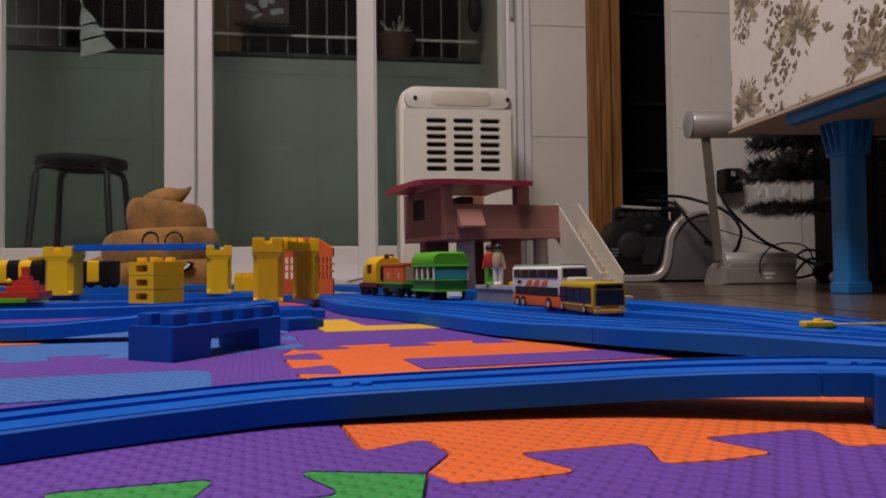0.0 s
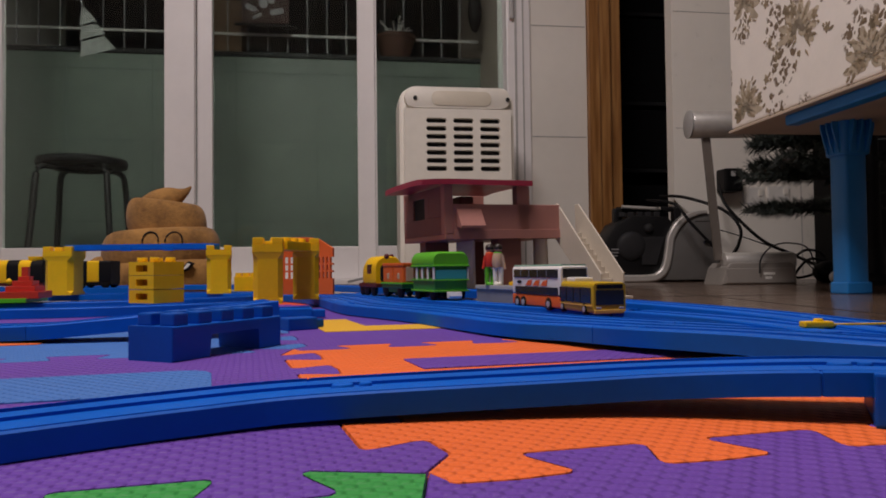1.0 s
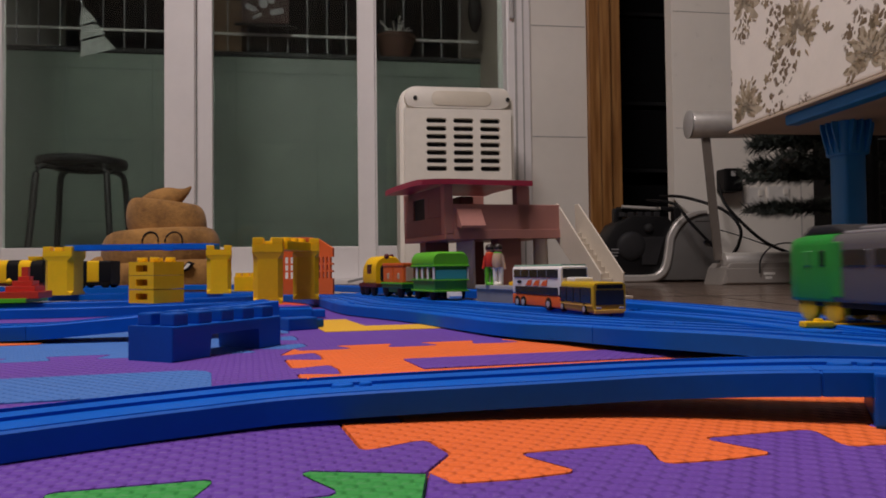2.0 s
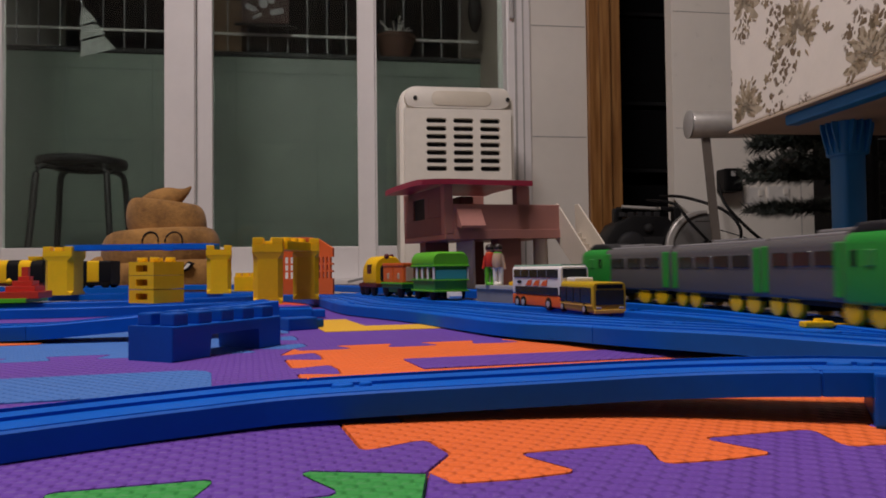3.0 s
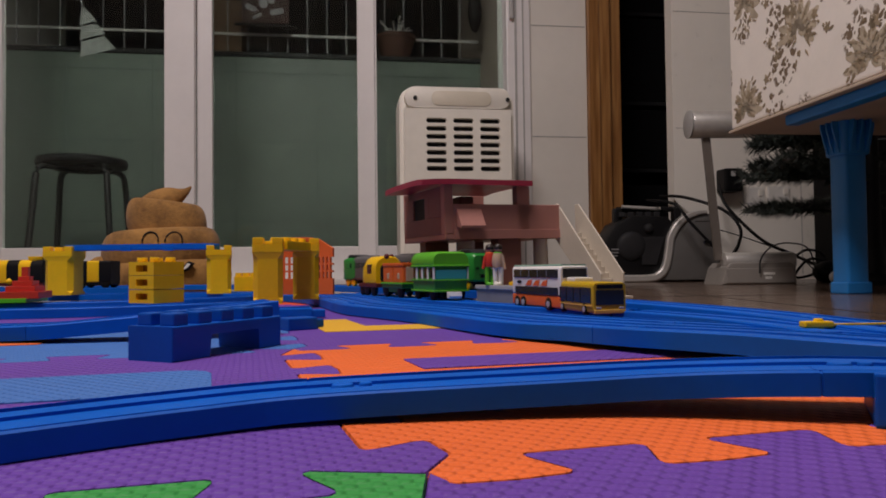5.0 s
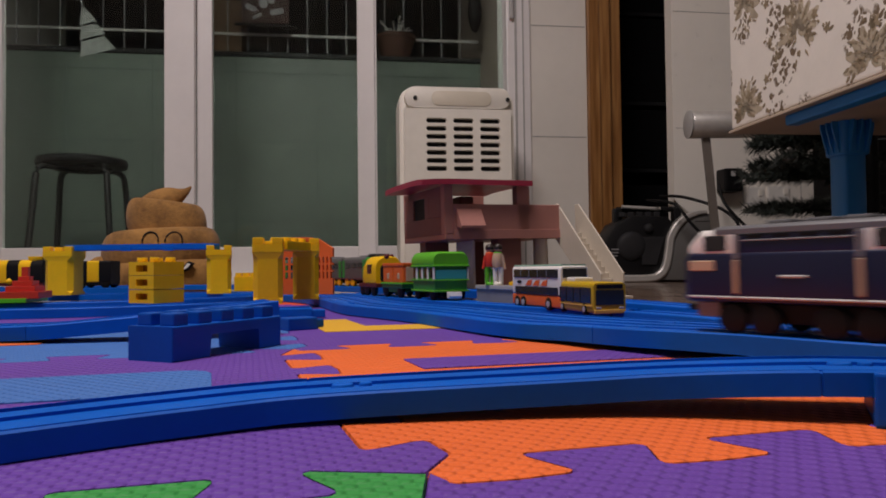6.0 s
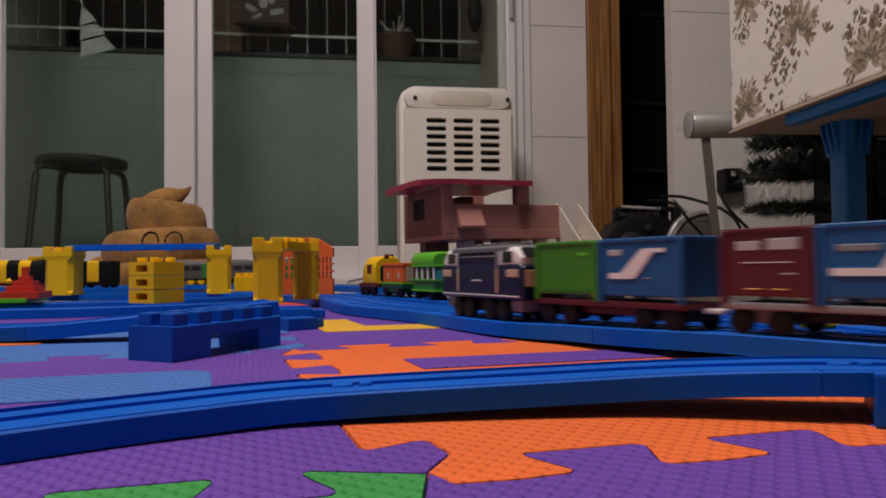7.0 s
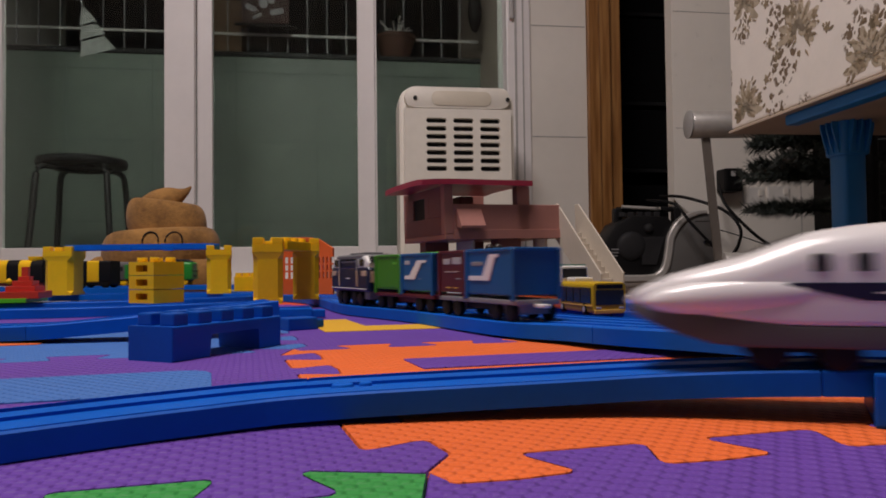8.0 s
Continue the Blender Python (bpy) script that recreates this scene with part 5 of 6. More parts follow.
# ---- furniture and objects behind the toys ----
def air_cleaner():
    """White floor-standing air cleaner with a grille of rounded slots and a handle recess."""
    t = thing("air_cleaner", pose(0.055, 2.285, -0.012, 0, 0, 8), "ivory plastic air cleaner with a slotted grille and handle recess", "air cleaner")
    w, h, d = 0.386, 0.656, 0.17
    part("shell", prism(rounded(w, h, 0.045, 6, 0, h / 2), 0.022, d, 0.012), IVORY, t, smooth=35)
    # front panel with holes, built from strips round the slots
    front = bmesh.new()
    fw = 0.358
    xs = (-0.0725, 0.0175, 0.1075)
    sw, sh = 0.0676, 0.0165
    z0, dz = 0.384, 0.0265
    zs = [z0 + dz * i for i in range(7)]
    y0, y1 = 0.0, 0.024
    box(-fw / 2, y0, 0.0, fw / 2, y1, zs[0] - sh / 2, bm=front)
    box(-fw / 2, y0, zs[-1] + sh / 2, fw / 2, y1, 0.582, bm=front)
    edges = [-fw / 2]
    for x in xs:
        edges += [x - sw / 2, x + sw / 2]
    edges.append(fw / 2)
    for a, b in zip(edges[::2], edges[1::2]):
        box(a, y0, zs[0] - sh / 2, b, y1, zs[-1] + sh / 2, bm=front)
    for x in xs:
        for a, b in zip(zs, zs[1:]):
            box(x - sw / 2, y0, a + sh / 2, x + sw / 2, y1, b - sh / 2, bm=front)
    part("front_panel", front, IVORY, t)
    corners = bmesh.new()
    for x in xs:
        for z in zs:
            for sx in (-1, 1):
                for sz in (-1, 1):
                    r = sh / 2
                    o = [(x + sx * sw / 2, z + sz * sh / 2)] + [(x + sx * (sw / 2 - r + r * math.cos(radians(a))), z + sz * r * math.sin(radians(a))) for a in (90, 67, 45, 22, 0)]
                    prism(o if sx * sz > 0 else o[::-1], y0 + 0.0004, y1, bm=corners)
    part("slot_corner", corners, IVORY, t)
    # Black sheet gives the slots their inner darkness.
    part("grille_backing", box(-fw / 2 + 0.01, 0.0185, 0.3, fw / 2 - 0.01, 0.0212, 0.56), BLACK, t, "black sheet standing in for the dark space behind the grille")
    head = bmesh.new()
    prism(rounded(fw - 0.004, 0.070, 0.032, 5, 0, 0.619), 0.0, 0.024, 0.004, bm=head)
    hd = part("handle_panel", head, IVORY, t, smooth=35)
    # A thin plate in darker ivory carries the shade of the dished recess.
    part("handle_recess", prism(rounded(0.200, 0.048, 0.021, 6, 0.012, 0.616), -0.0025, 0.001, 0.002), material("shaded_ivory_plastic", (0.66, 0.60, 0.49), 0.5, vary=0.04), hd, "handle recess drawn by a plate in shaded ivory", smooth=35)
    for x in (-0.142, 0.168):
        part("screw", tube(0.007, 0.0065, 0.004, 14, m=pose(x, -0.0005, 0.616, 90)), DARK_GREY, hd, smooth=35)
    part("vent_lip", box(-0.05, -0.003, 0.315, 0.06, 0.0, 0.32, 0.001), LIGHT_GREY, t)
    for x in (-0.14, 0.14):
        part("foot", box(x - 0.03, 0.02, -0.0005, x + 0.03, d - 0.02, 0.004, 0.001), DARK_GREY, t)


air_cleaner()


def stool():
    t = thing("stool", W @ pose(-1.417, 0.42, 0.028), "black round steel stool on a low balcony step", "stool")
    part("seat", lathe([(0.0, 0.458), (0.140, 0.450), (0.166, 0.456), (0.171, 0.468), (0.167, 0.484), (0.145, 0.49), (0.0, 0.491)], 32), BLACK, t, smooth=40)
    for a in (47, 137, 227, 317):
        ca, sa = math.cos(radians(a)), math.sin(radians(a))
        pts = spline([(ca * 0.10, sa * 0.10, 0.452), (ca * 0.155, sa * 0.155, 0.446), (ca * 0.180, sa * 0.180, 0.41), (ca * 0.195, sa * 0.195, 0.25), (ca * 0.222, sa * 0.222, 0.0)], 0.02)
        part("leg", cord(pts, 0.0125, 10), BLACK_METAL, t, smooth=40)
    ring = [Vector((0.105 * math.cos(radians(a)), 0.105 * math.sin(radians(a)), 0.448)) for a in range(0, 361, 15)]
    part("ring", cord(ring, 0.008, 8), BLACK_METAL, t, smooth=40)


stool()


def plush():
    t = thing("swirl_cushion", pose(-0.722, 1.80, -0.012, 0, 0, 6), "brown plush swirl-shaped cushion with a curled tip", "plush cushion")
    bm = bmesh.new()

    def lobe(bm, cx, cz, rx, rz, tilt, round_in=0.55):
        """One fat coil: a flattened rounded disc, tilted a little."""
        rings = []
        for k in range(15):
            a = radians(-90 + 180 * k / 14)
            rr = rx * (round_in + (1 - round_in) * max(0.0, math.cos(a)) ** 0.55) if 0 < k < 14 else 0.004
            ring = []
            for i in range(48):
                b = 2 * math.pi * i / 48
                q = Vector((math.cos(b), math.sin(b), 0))
                bulge = 1 + 0.035 * noise.noise(q * 1.6 + Vector((0, 0, cz * 25)))
                x = rr * bulge * q.x
                ring.append(Vector((cx + x, 0.84 * rr * bulge * q.y, cz + rz * math.sin(a) + tilt * x)))
            rings.append(ring)
        loft(rings, bm)

    for args in ((0.004, 0.040, 0.158, 0.048, 0.0, 0.66), (-0.006, 0.110, 0.144, 0.054, 0.06, 0.62), (0.006, 0.184, 0.099, 0.054, -0.12, 0.60)):
        coil = bmesh.new()
        lobe(coil, *args)
        part("coil", coil, PLUSH, t, smooth=80)
    curl = spline([(-0.014, 0, 0.190), (-0.006, 0, 0.222), (0.014, 0, 0.243), (0.038, 0, 0.254), (0.056, 0, 0.264), (0.068, 0, 0.276)], 0.006)
    n = len(curl)
    rings = []
    for i, p in enumerate(curl):
        f = i / (n - 1)
        d = (curl[min(i + 1, n - 1)] - curl[max(i - 1, 0)]).normalized()
        side = Vector((d.z, 0, -d.x))
        r = 0.074 * (1 - f) ** 1.25 + 0.003
        rings.append([p + side * r * math.cos(2 * math.pi * k / 28) + Vector((0, 0.9 * r * math.sin(2 * math.pi * k / 28), 0)) for k in range(28)])
    loft(rings, bm)
    for sx in (-1, 1):
        part("paw", ball(1.0, None, pose(sx * 0.148, -0.05, 0.055, 0, sx * -24), 20, 12, (0.030, 0.026, 0.042)), PLUSH, t, smooth=80)
    part("curled_tip", bm, PLUSH, t, smooth=80)
    for cx in (0.002, 0.054):
        arc = []
        for i in range(13):
            a = radians(185 - 190 * i / 12)
            x = cx + 0.0185 * math.cos(a)
            z = 0.130 + 0.022 * math.sin(a)
            y = -0.84 * math.sqrt(max(0.0, (0.1465 - 0.45 * max(0, z - 0.13)) ** 2 - (x + 0.006) ** 2)) - 0.0015
            arc.append(Vector((x, y, z)))
        part("stitched_arc", cord(arc, 0.0020, 8), BLACK, t, "black stitched arc", smooth=50)
    patch = bmesh.new()
    o = [(0.070, 0.050), (0.092, 0.060), (0.104, 0.075), (0.092, 0.080), (0.080, 0.068)]
    prism(o, -0.128, -0.108, 0.001, bm=patch)
    part("felt_patch", patch, BLACK, t, "black felt patch")
    part("felt_inset", prism([(0.080, 0.058), (0.091, 0.064), (0.098, 0.073), (0.091, 0.075), (0.084, 0.066)], -0.130, -0.127, 0.0005), WHITE, t, "white felt inset")


plush()


def boombox():
    t = thing("boombox", pose(0.76, 2.37, -0.012), "black and silver portable stereo on the floor", "stereo")
    front = [(-0.205, 0.022), (-0.04, 0.024), (-0.012, 0.045), (0.004, 0.10), (0.012, 0.155), (0.036, 0.197), (0.015, 0.225), (-0.11, 0.232), (-0.165, 0.205), (-0.195, 0.155), (-0.212, 0.09)]
    part("body", prism(front, 0.012, 0.20, 0.014), BLACK, t, smooth=35)
    cover = [(-0.03, 0.004), (0.0, 0.035), (0.012, 0.10), (0.020, 0.15), (0.042, 0.190), (0.072, 0.220), (0.11, 0.236), (0.14, 0.238), (0.166, 0.228), (0.186, 0.19), (0.194, 0.12), (0.188, 0.03), (0.176, 0.004)]
    side = part("side_cover", prism(cover, 0.0, 0.21, 0.018), material("graphite_plastic", (0.17, 0.165, 0.16), 0.3, metal=0.25, vary=0.08), t, "dark silver rounded end cover", smooth=40)
    part("cover_seam", box(0.10, -0.0012, 0.205, 0.17, 0.002, 0.207), BLACK, side)
    part("cable_hook", box(0.128, -0.012, 0.132, 0.152, 0.004, 0.140, 0.002), BLACK, side)
    curve = spline([(0.140, 0, 0.238), (0.105, 0, 0.234), (0.066, 0, 0.217), (0.037, 0, 0.188), (0.017, 0, 0.150), (0.010, 0, 0.105), (-0.002, 0, 0.052), (-0.022, 0, 0.026), (-0.06, 0, 0.014), (-0.205, 0, 0.014)], 0.008)
    rings = []
    for i, p in enumerate(curve):
        d = (curve[min(i + 1, len(curve) - 1)] - curve[max(i - 1, 0)]).normalized()
        q = Vector((d.z, 0, -d.x))
        w = 0.0125 * (0.45 + 0.55 * min(1.0, i / 14.0))
        rings.append([p + q * a + Vector((0, b, 0)) for a, b in ((-w, 0.03), (-w, -0.006), (-w * 0.6, -0.010), (w * 0.6, -0.010), (w, -0.006), (w, 0.03))])
    part("trim_band", loft(rings), SILVER, t, "brushed silver curved band", smooth=35)
    for x, z, r in ((-0.115, 0.125, 0.050), (-0.055, 0.185, 0.016)):
        part("dial", lathe([(0.0, 0.016), (r * 0.55, 0.014), (r * 0.9, 0.010), (r, 0.004), (r, 0.0), (0.0, 0.0)], 24, m=pose(x, 0.013, z, 90)), DARK_GREY, t, smooth=40)
    for i in range(4):
        part("button", box(-0.196 + 0.004 * i, 0.004, 0.078 + 0.011 * i, -0.168 + 0.004 * i, 0.016, 0.083 + 0.011 * i, 0.001), GREY, t)
    for i in range(5):
        part("key", box(-0.15 + 0.03 * i, 0.03, 0.226, -0.128 + 0.03 * i, 0.07, 0.243, 0.003), DARK_GREY, t)
    part("tape_door", prism([(-0.03, 0.06), (-0.012, 0.12), (0.0, 0.155), (-0.075, 0.155), (-0.08, 0.06)], 0.006, 0.014, 0.002), DARK_GREY, t)
    for x in (-0.148, 0.06):
        part("grip_post", box(x - 0.014, 0.05, 0.20, x + 0.014, 0.09, 0.258, 0.006), BLACK, t)
    part("grip_bar", tube(0.010, 0.010, 0.21, 14, 0.003, m=pose(-0.15, 0.07, 0.254, 0, 90)), BLACK, t, smooth=40)
    part("antenna", cord([Vector((-0.135, 0.052, 0.263)), Vector((0.0, 0.052, 0.254))], 0.0062, 10), SILVER, t, "silver folded antenna", smooth=45)
    for x in (-0.17, 0.14):
        part("foot", box(x - 0.02, 0.02, 0.0, x + 0.02, 0.18, 0.014, 0.002), BLACK, t)


boombox()


ARM_METAL = material("dull_metal", (0.19, 0.165, 0.145), 0.45, metal=0.3, vary=0.08)


LAMP_GREY = material("satin_grey_paint", (0.33, 0.305, 0.28), 0.4, metal=0.2, vary=0.08)


def desk_lamp():
    t = thing("desk_lamp", pose(0.900, 2.03, -0.012, 0, 0, 0), "silver folding desk lamp on the floor", "lamp")
    base = part("base", prism([(-0.108, 0.0), (0.106, 0.0), (0.104, 0.052), (0.09, 0.062), (-0.08, 0.062), (-0.094, 0.048)], -0.05, 0.09, 0.004), LAMP_GREY, t, "silver wedge-shaped base")
    part("base_tube", tube(0.026, 0.026, 0.20, 24, 0.002, m=pose(-0.09, -0.02, 0.066, 0, 90)), SILVER, base, smooth=35)
    part("lower_panel", box(-0.096, -0.054, 0.004, 0.098, -0.049, 0.046, 0.002), LAMP_GREY, base)
    for z in (0.030, 0.018):
        part("label", box(0.010 if z > 0.02 else 0.014, -0.0552, z - 0.003, 0.042 if z > 0.02 else 0.034, -0.0535, z + 0.004, 0.0005), WHITE, base, "small white sticker")
    arm = [Vector((-0.098, -0.005, 0.07)), Vector((-0.113, -0.005, 0.25)), Vector((-0.128, -0.005, 0.43))]
    prof = [(-0.011, -0.006), (0.011, -0.006), (0.011, 0.006), (-0.011, 0.006)]
    bm = bmesh.new()
    rings = []
    for p in arm:
        rings.append([p + Vector((a, b, 0)) for a, b in prof])
    loft(rings, bm)
    part("arm", bm, ARM_METAL, t, "flat brushed metal arm")
    head = part("lamp_head", tube(0.041, 0.041, 0.42, 28, 0.003, m=pose(-0.174, -0.005, 0.468, 0, 90)), SILVER, t, "silver tubular lamp head", smooth=35)
    part("end_cap", tube(0.0415, 0.039, 0.006, 28, 0.001, m=pose(-0.179, -0.005, 0.468, 0, 90)), LIGHT_GREY, head, smooth=35)


desk_lamp()


# power sockets, adapter and cables on the wall
def wall_at(x, z, y=-0.2):
    return W @ Vector((x, y, z))


for x, z in ((1.125, 0.30), (1.225, 0.305)):
    s = thing("wall_socket", W @ pose(x, -0.2, z), "white plastic wall power socket", "socket", "wall sockets")
    part("plate", box(-0.042, -0.012, -0.042, 0.042, 0, 0.042, 0.003), WHITE, s)
    part("rocker", box(0.018, -0.016, 0.008, 0.034, -0.011, 0.03, 0.001), IVORY, s)
adapter = thing("power_adapter", W @ pose(1.018, -0.225, 0.361), "black plug-in power adapter on the wall", "power adapter")
part("body", box(-0.035, -0.04, -0.042, 0.035, 0.025, 0.042, 0.009), BLACK, adapter)
part("sticker", box(-0.012, -0.042, 0.012, 0.004, -0.039, 0.030, 0.001), LIGHT_GREY, adapter)


def cable(name, label, ctrl, r, mat=BLACK):
    ob = part(name, cord(spline(ctrl, 0.012), r, 8), mat, None, "", smooth=60)
    return tagged(ob, label, "cable")


cable("adapter_cable", "black cable hanging from the power adapter", [(0.985, 2.47, 0.33), (0.995, 2.43, 0.25), (1.09, 2.38, 0.13), (1.17, 2.32, 0.075), (1.22, 2.25, 0.03), (1.19, 2.2, -0.006)], 0.0055)
cable("stereo_cable", "black cable looping over the stereo", [(0.80, 2.55, 0.30), (0.86, 2.46, 0.285), (0.97, 2.40, 0.235), (1.01, 2.36, 0.17), (0.99, 2.33, 0.11), (0.95, 2.3, 0.06), (0.96, 2.3, -0.006)], 0.0055)
cable("stereo_cable", "thin black cable hanging in front of the stereo", [(0.72, 2.44, 0.275), (0.77, 2.315, 0.25), (0.82, 2.285, 0.18), (0.88, 2.275, 0.11), (0.935, 2.27, 0.045), (0.95, 2.27, -0.006)], 0.005)
cable("loop_cable", "thin black cable coiled beside the lamp", [(1.02, 2.1, 0.02), (1.10, 2.12, 0.085), (1.16, 2.12, 0.07), (1.13, 2.10, 0.02), (1.06, 2.1, 0.005), (1.12, 2.12, 0.06), (1.19, 2.1, 0.03), (1.16, 2.08, -0.006)], 0.004)
cable("thin_wire", "thin grey wire hanging over the lamp base", [(0.895, 1.968, 0.02), (0.898, 1.965, 0.06), (0.93, 1.965, 0.095), (1.0, 2.0, 0.105), (1.08, 2.05, 0.085), (1.11, 2.06, -0.008)], 0.0022, DARK_GREY)
cable("thin_wire", "thin grey wire along the wall", [(0.97, 2.45, 0.17), (1.05, 2.45, 0.145), (1.15, 2.43, 0.105), (1.24, 2.4, 0.06), (1.28, 2.35, -0.008)], 0.002, DARK_GREY)
cable("floor_wire", "thin pale wire lying along the base of the door", [(-0.33, 2.40, 0.0), (-0.27, 2.41, 0.012), (-0.2, 2.42, 0.004), (-0.1, 2.42, 0.018), (0.0, 2.42, -0.006)], 0.004, GREY)
tagged(part("black_pouch", ball(0.045, m=pose(1.155, 2.08, 0.02), u=20, v=12, scale=(1.1, 0.8, 0.75)), BLACK, smooth=60), "small black fabric pouch among the cables", "pouch")


DARK_SILVER = material("dull_silver", (0.16, 0.155, 0.15), 0.3, metal=0.5)


def bauble(x, y, z, r, mat):
    t = thing("bauble", pose(x, y, z), "pearl white Christmas bauble" if mat is WHITE else "silver Christmas bauble hanging in the tree", "bauble", "Christmas baubles")
    part("globe", ball(r, u=20, v=14), mat, t, smooth=80)
    part("cap", tube(r * 0.25, r * 0.25, r * 0.3, 10, m=pose(0, 0, r * 0.92)), SILVER, t, smooth=40)


bauble(1.112, 1.97, 0.006, 0.018, WHITE)
bauble(1.140, 1.98, 0.0045, 0.0165, WHITE)
bauble(1.31, 2.0, 0.0045, 0.0165, WHITE)
bauble(0.862, 1.72, 0.312, 0.018, DARK_SILVER)


def christmas_tree():
    t = thing("christmas_tree", pose(1.14, 1.84, -0.012), "dark tinsel Christmas tree beside the wall", "Christmas tree")
    part("trunk", tube(0.02, 0.012, 1.1, 12, 0.002), BLACK, t, smooth=40)
    part("stand", lathe([(0.10, 0), (0.10, 0.012), (0.03, 0.03), (0.025, 0.10)], 20), BLACK, t, smooth=40)
    rnd = random.Random(5)
    low = [(0.365, 3.25, 0.31, 0.10), (0.345, 3.55, 0.29, 0.16), (0.275, 3.20, 0.355, 0.05), (0.285, 3.45, 0.30, 0.02), (0.195, 3.18, 0.30, 0.02), (0.30, 2.9, 0.30, 0.1)]
    for k in range(46 + len(low)):
        if k < 46:
            z = 0.20 + 0.84 * (k / 46)
            a = k * 2.399 + 0.4
            L = 0.36 * (1 - 0.55 * k / 46) * rnd.uniform(0.85, 1.05)
            d = Vector((math.cos(a), math.sin(a), rnd.uniform(-0.06, 0.16))).normalized()
        else:
            z, a, L, rise = low[k - 46]
            d = Vector((math.cos(a), math.sin(a), rise)).normalized()
        bm = bmesh.new()
        base = Vector((0, 0, z))
        cord([base, base + d * L * 0.5, base + d * L + Vector((0, 0, -0.01))], 0.003, 6, bm)
        twigs = [(base, d, L)]
        for f in (0.45, 0.62, 0.78):
            for s in (-1, 1):
                side = Matrix.Rotation(s * rnd.uniform(0.5, 0.8), 3, "Z") @ d
                twigs.append((base + d * L * f, side, L * (1 - f) * 0.75 + 0.02))
        for b0, dd, ll in twigs:
            ref = dd.cross(Vector((0, 0, 1))).normalized()
            up = ref.cross(dd)
            for i in range(int(ll * 560)):
                f = rnd.uniform(0.12, 1.0)
                th = rnd.uniform(0, 6.283)
                n = (ref * math.cos(th) + up * math.sin(th)) * 0.8 + dd * 0.75
                n.normalize()
                p = b0 + dd * ll * f
                q = p + n * rnd.uniform(0.026, 0.042)
                s = dd.cross(n).normalized() * 0.0017
                u = s.cross(n).normalized() * 0.0017
                v = [bm.verts.new(p + s), bm.verts.new(p - s * 0.5 + u), bm.verts.new(p - s * 0.5 - u), bm.verts.new(q)]
                bm.faces.new((v[0], v[1], v[3]))
                bm.faces.new((v[1], v[2], v[3]))
                bm.faces.new((v[2], v[0], v[3]))
        part("branch", bm, NEEDLE, t)


christmas_tree()


# Made-up black box with doors, added to fill the dark area behind the tree.
cab = thing("black_filler_box", pose(1.555, 2.27, -0.012, 0, 0, 8), "made-up black box filling the dark area behind the Christmas tree", "cabinet")
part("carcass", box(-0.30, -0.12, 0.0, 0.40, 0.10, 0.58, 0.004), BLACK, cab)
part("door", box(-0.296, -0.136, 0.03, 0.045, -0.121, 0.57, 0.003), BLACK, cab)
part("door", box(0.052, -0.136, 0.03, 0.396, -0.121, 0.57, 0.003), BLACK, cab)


BEIGE_BOARD = material("beige_board", (0.50, 0.40, 0.31), 0.6, vary=0.12, scale=14)


def table_and_box():
    M = pose(0.58, 1.385, 0, 0, 0, 6.3)
    t = thing("folding_table", M, "low folding table with beige board top and blue plastic legs", "table")
    part("tabletop", box(-0.004, -0.86, 0.3067, 0.72, 0.004, 0.3118, 0.0015), BEIGE_BOARD, t, "beige board")
    for x in (0.008, 0.682):
        part("rail", box(x, -0.83, 0.288, x + 0.026, -0.165, 0.3066, 0.004), BLUE_TABLE, t)
    for x, y in ((0.168, -0.108), (0.60, -0.108), (0.168, -0.70), (0.60, -0.70)):
        leg = bmesh.new()
        a = 0.0226
        loft([[Vector((x + u * k, y + v * k, z)) for u, v in rounded(2 * a, 2 * a, 0.007, 3)] for z, k in ((-0.012, 1.0), (0.03, 0.98), (0.25, 1.0))], leg)
        g = part("leg", leg, BLUE_TABLE, t, smooth=35)
        col = bmesh.new()
        loft([[Vector((x + u * k, y + v * k, z)) for u, v in rounded(2 * a, 2 * a, 0.006, 3)] for z, k in ((0.244, 1.06), (0.247, 1.22), (0.292, 1.28), (0.3065, 1.36))], col)
        part("collar", col, BLUE_TABLE, g, smooth=35)
        for q in range(4):
            for off in (-0.016, 0.0, 0.016):
                rib = prism([(0.024, 0.250), (0.030, 0.250), (0.042, 0.296), (0.042, 0.3065), (0.024, 0.3065)], off - 0.0017, off + 0.0017)
                bmesh.ops.transform(rib, matrix=Matrix.Translation((x, y, 0)) @ Matrix.Rotation(radians(90 * q), 4, "Z"), verts=rib.verts)
                part("socket_rib", rib, BLUE_TABLE, g)
        part("foot_cap", box(x - 0.0245, y - 0.0245, -0.012, x + 0.0245, y + 0.0245, 0.010, 0.003), BLUE_TABLE, g)
    b = thing("storage_box", M, "cream storage box with a brown leaf print on the blue table", "box")
    part("base_board", box(0.002, -0.854, 0.3120, 0.714, -0.002, 0.3135, 0.0005), CARD, b, "brown board base")
    bm = box(0, -0.856, 0.3136, 0.716, 0, 0.80, 0.006, 3)
    part("printed_side", bm, DAMASK, b)
    leaf_print(b)


LEAF = material("brown_print", (0.29, 0.225, 0.145), 0.85, vary=0.35, scale=30)
LEAF_PALE = material("pale_brown_print", (0.43, 0.36, 0.265), 0.85, vary=0.3, scale=40)


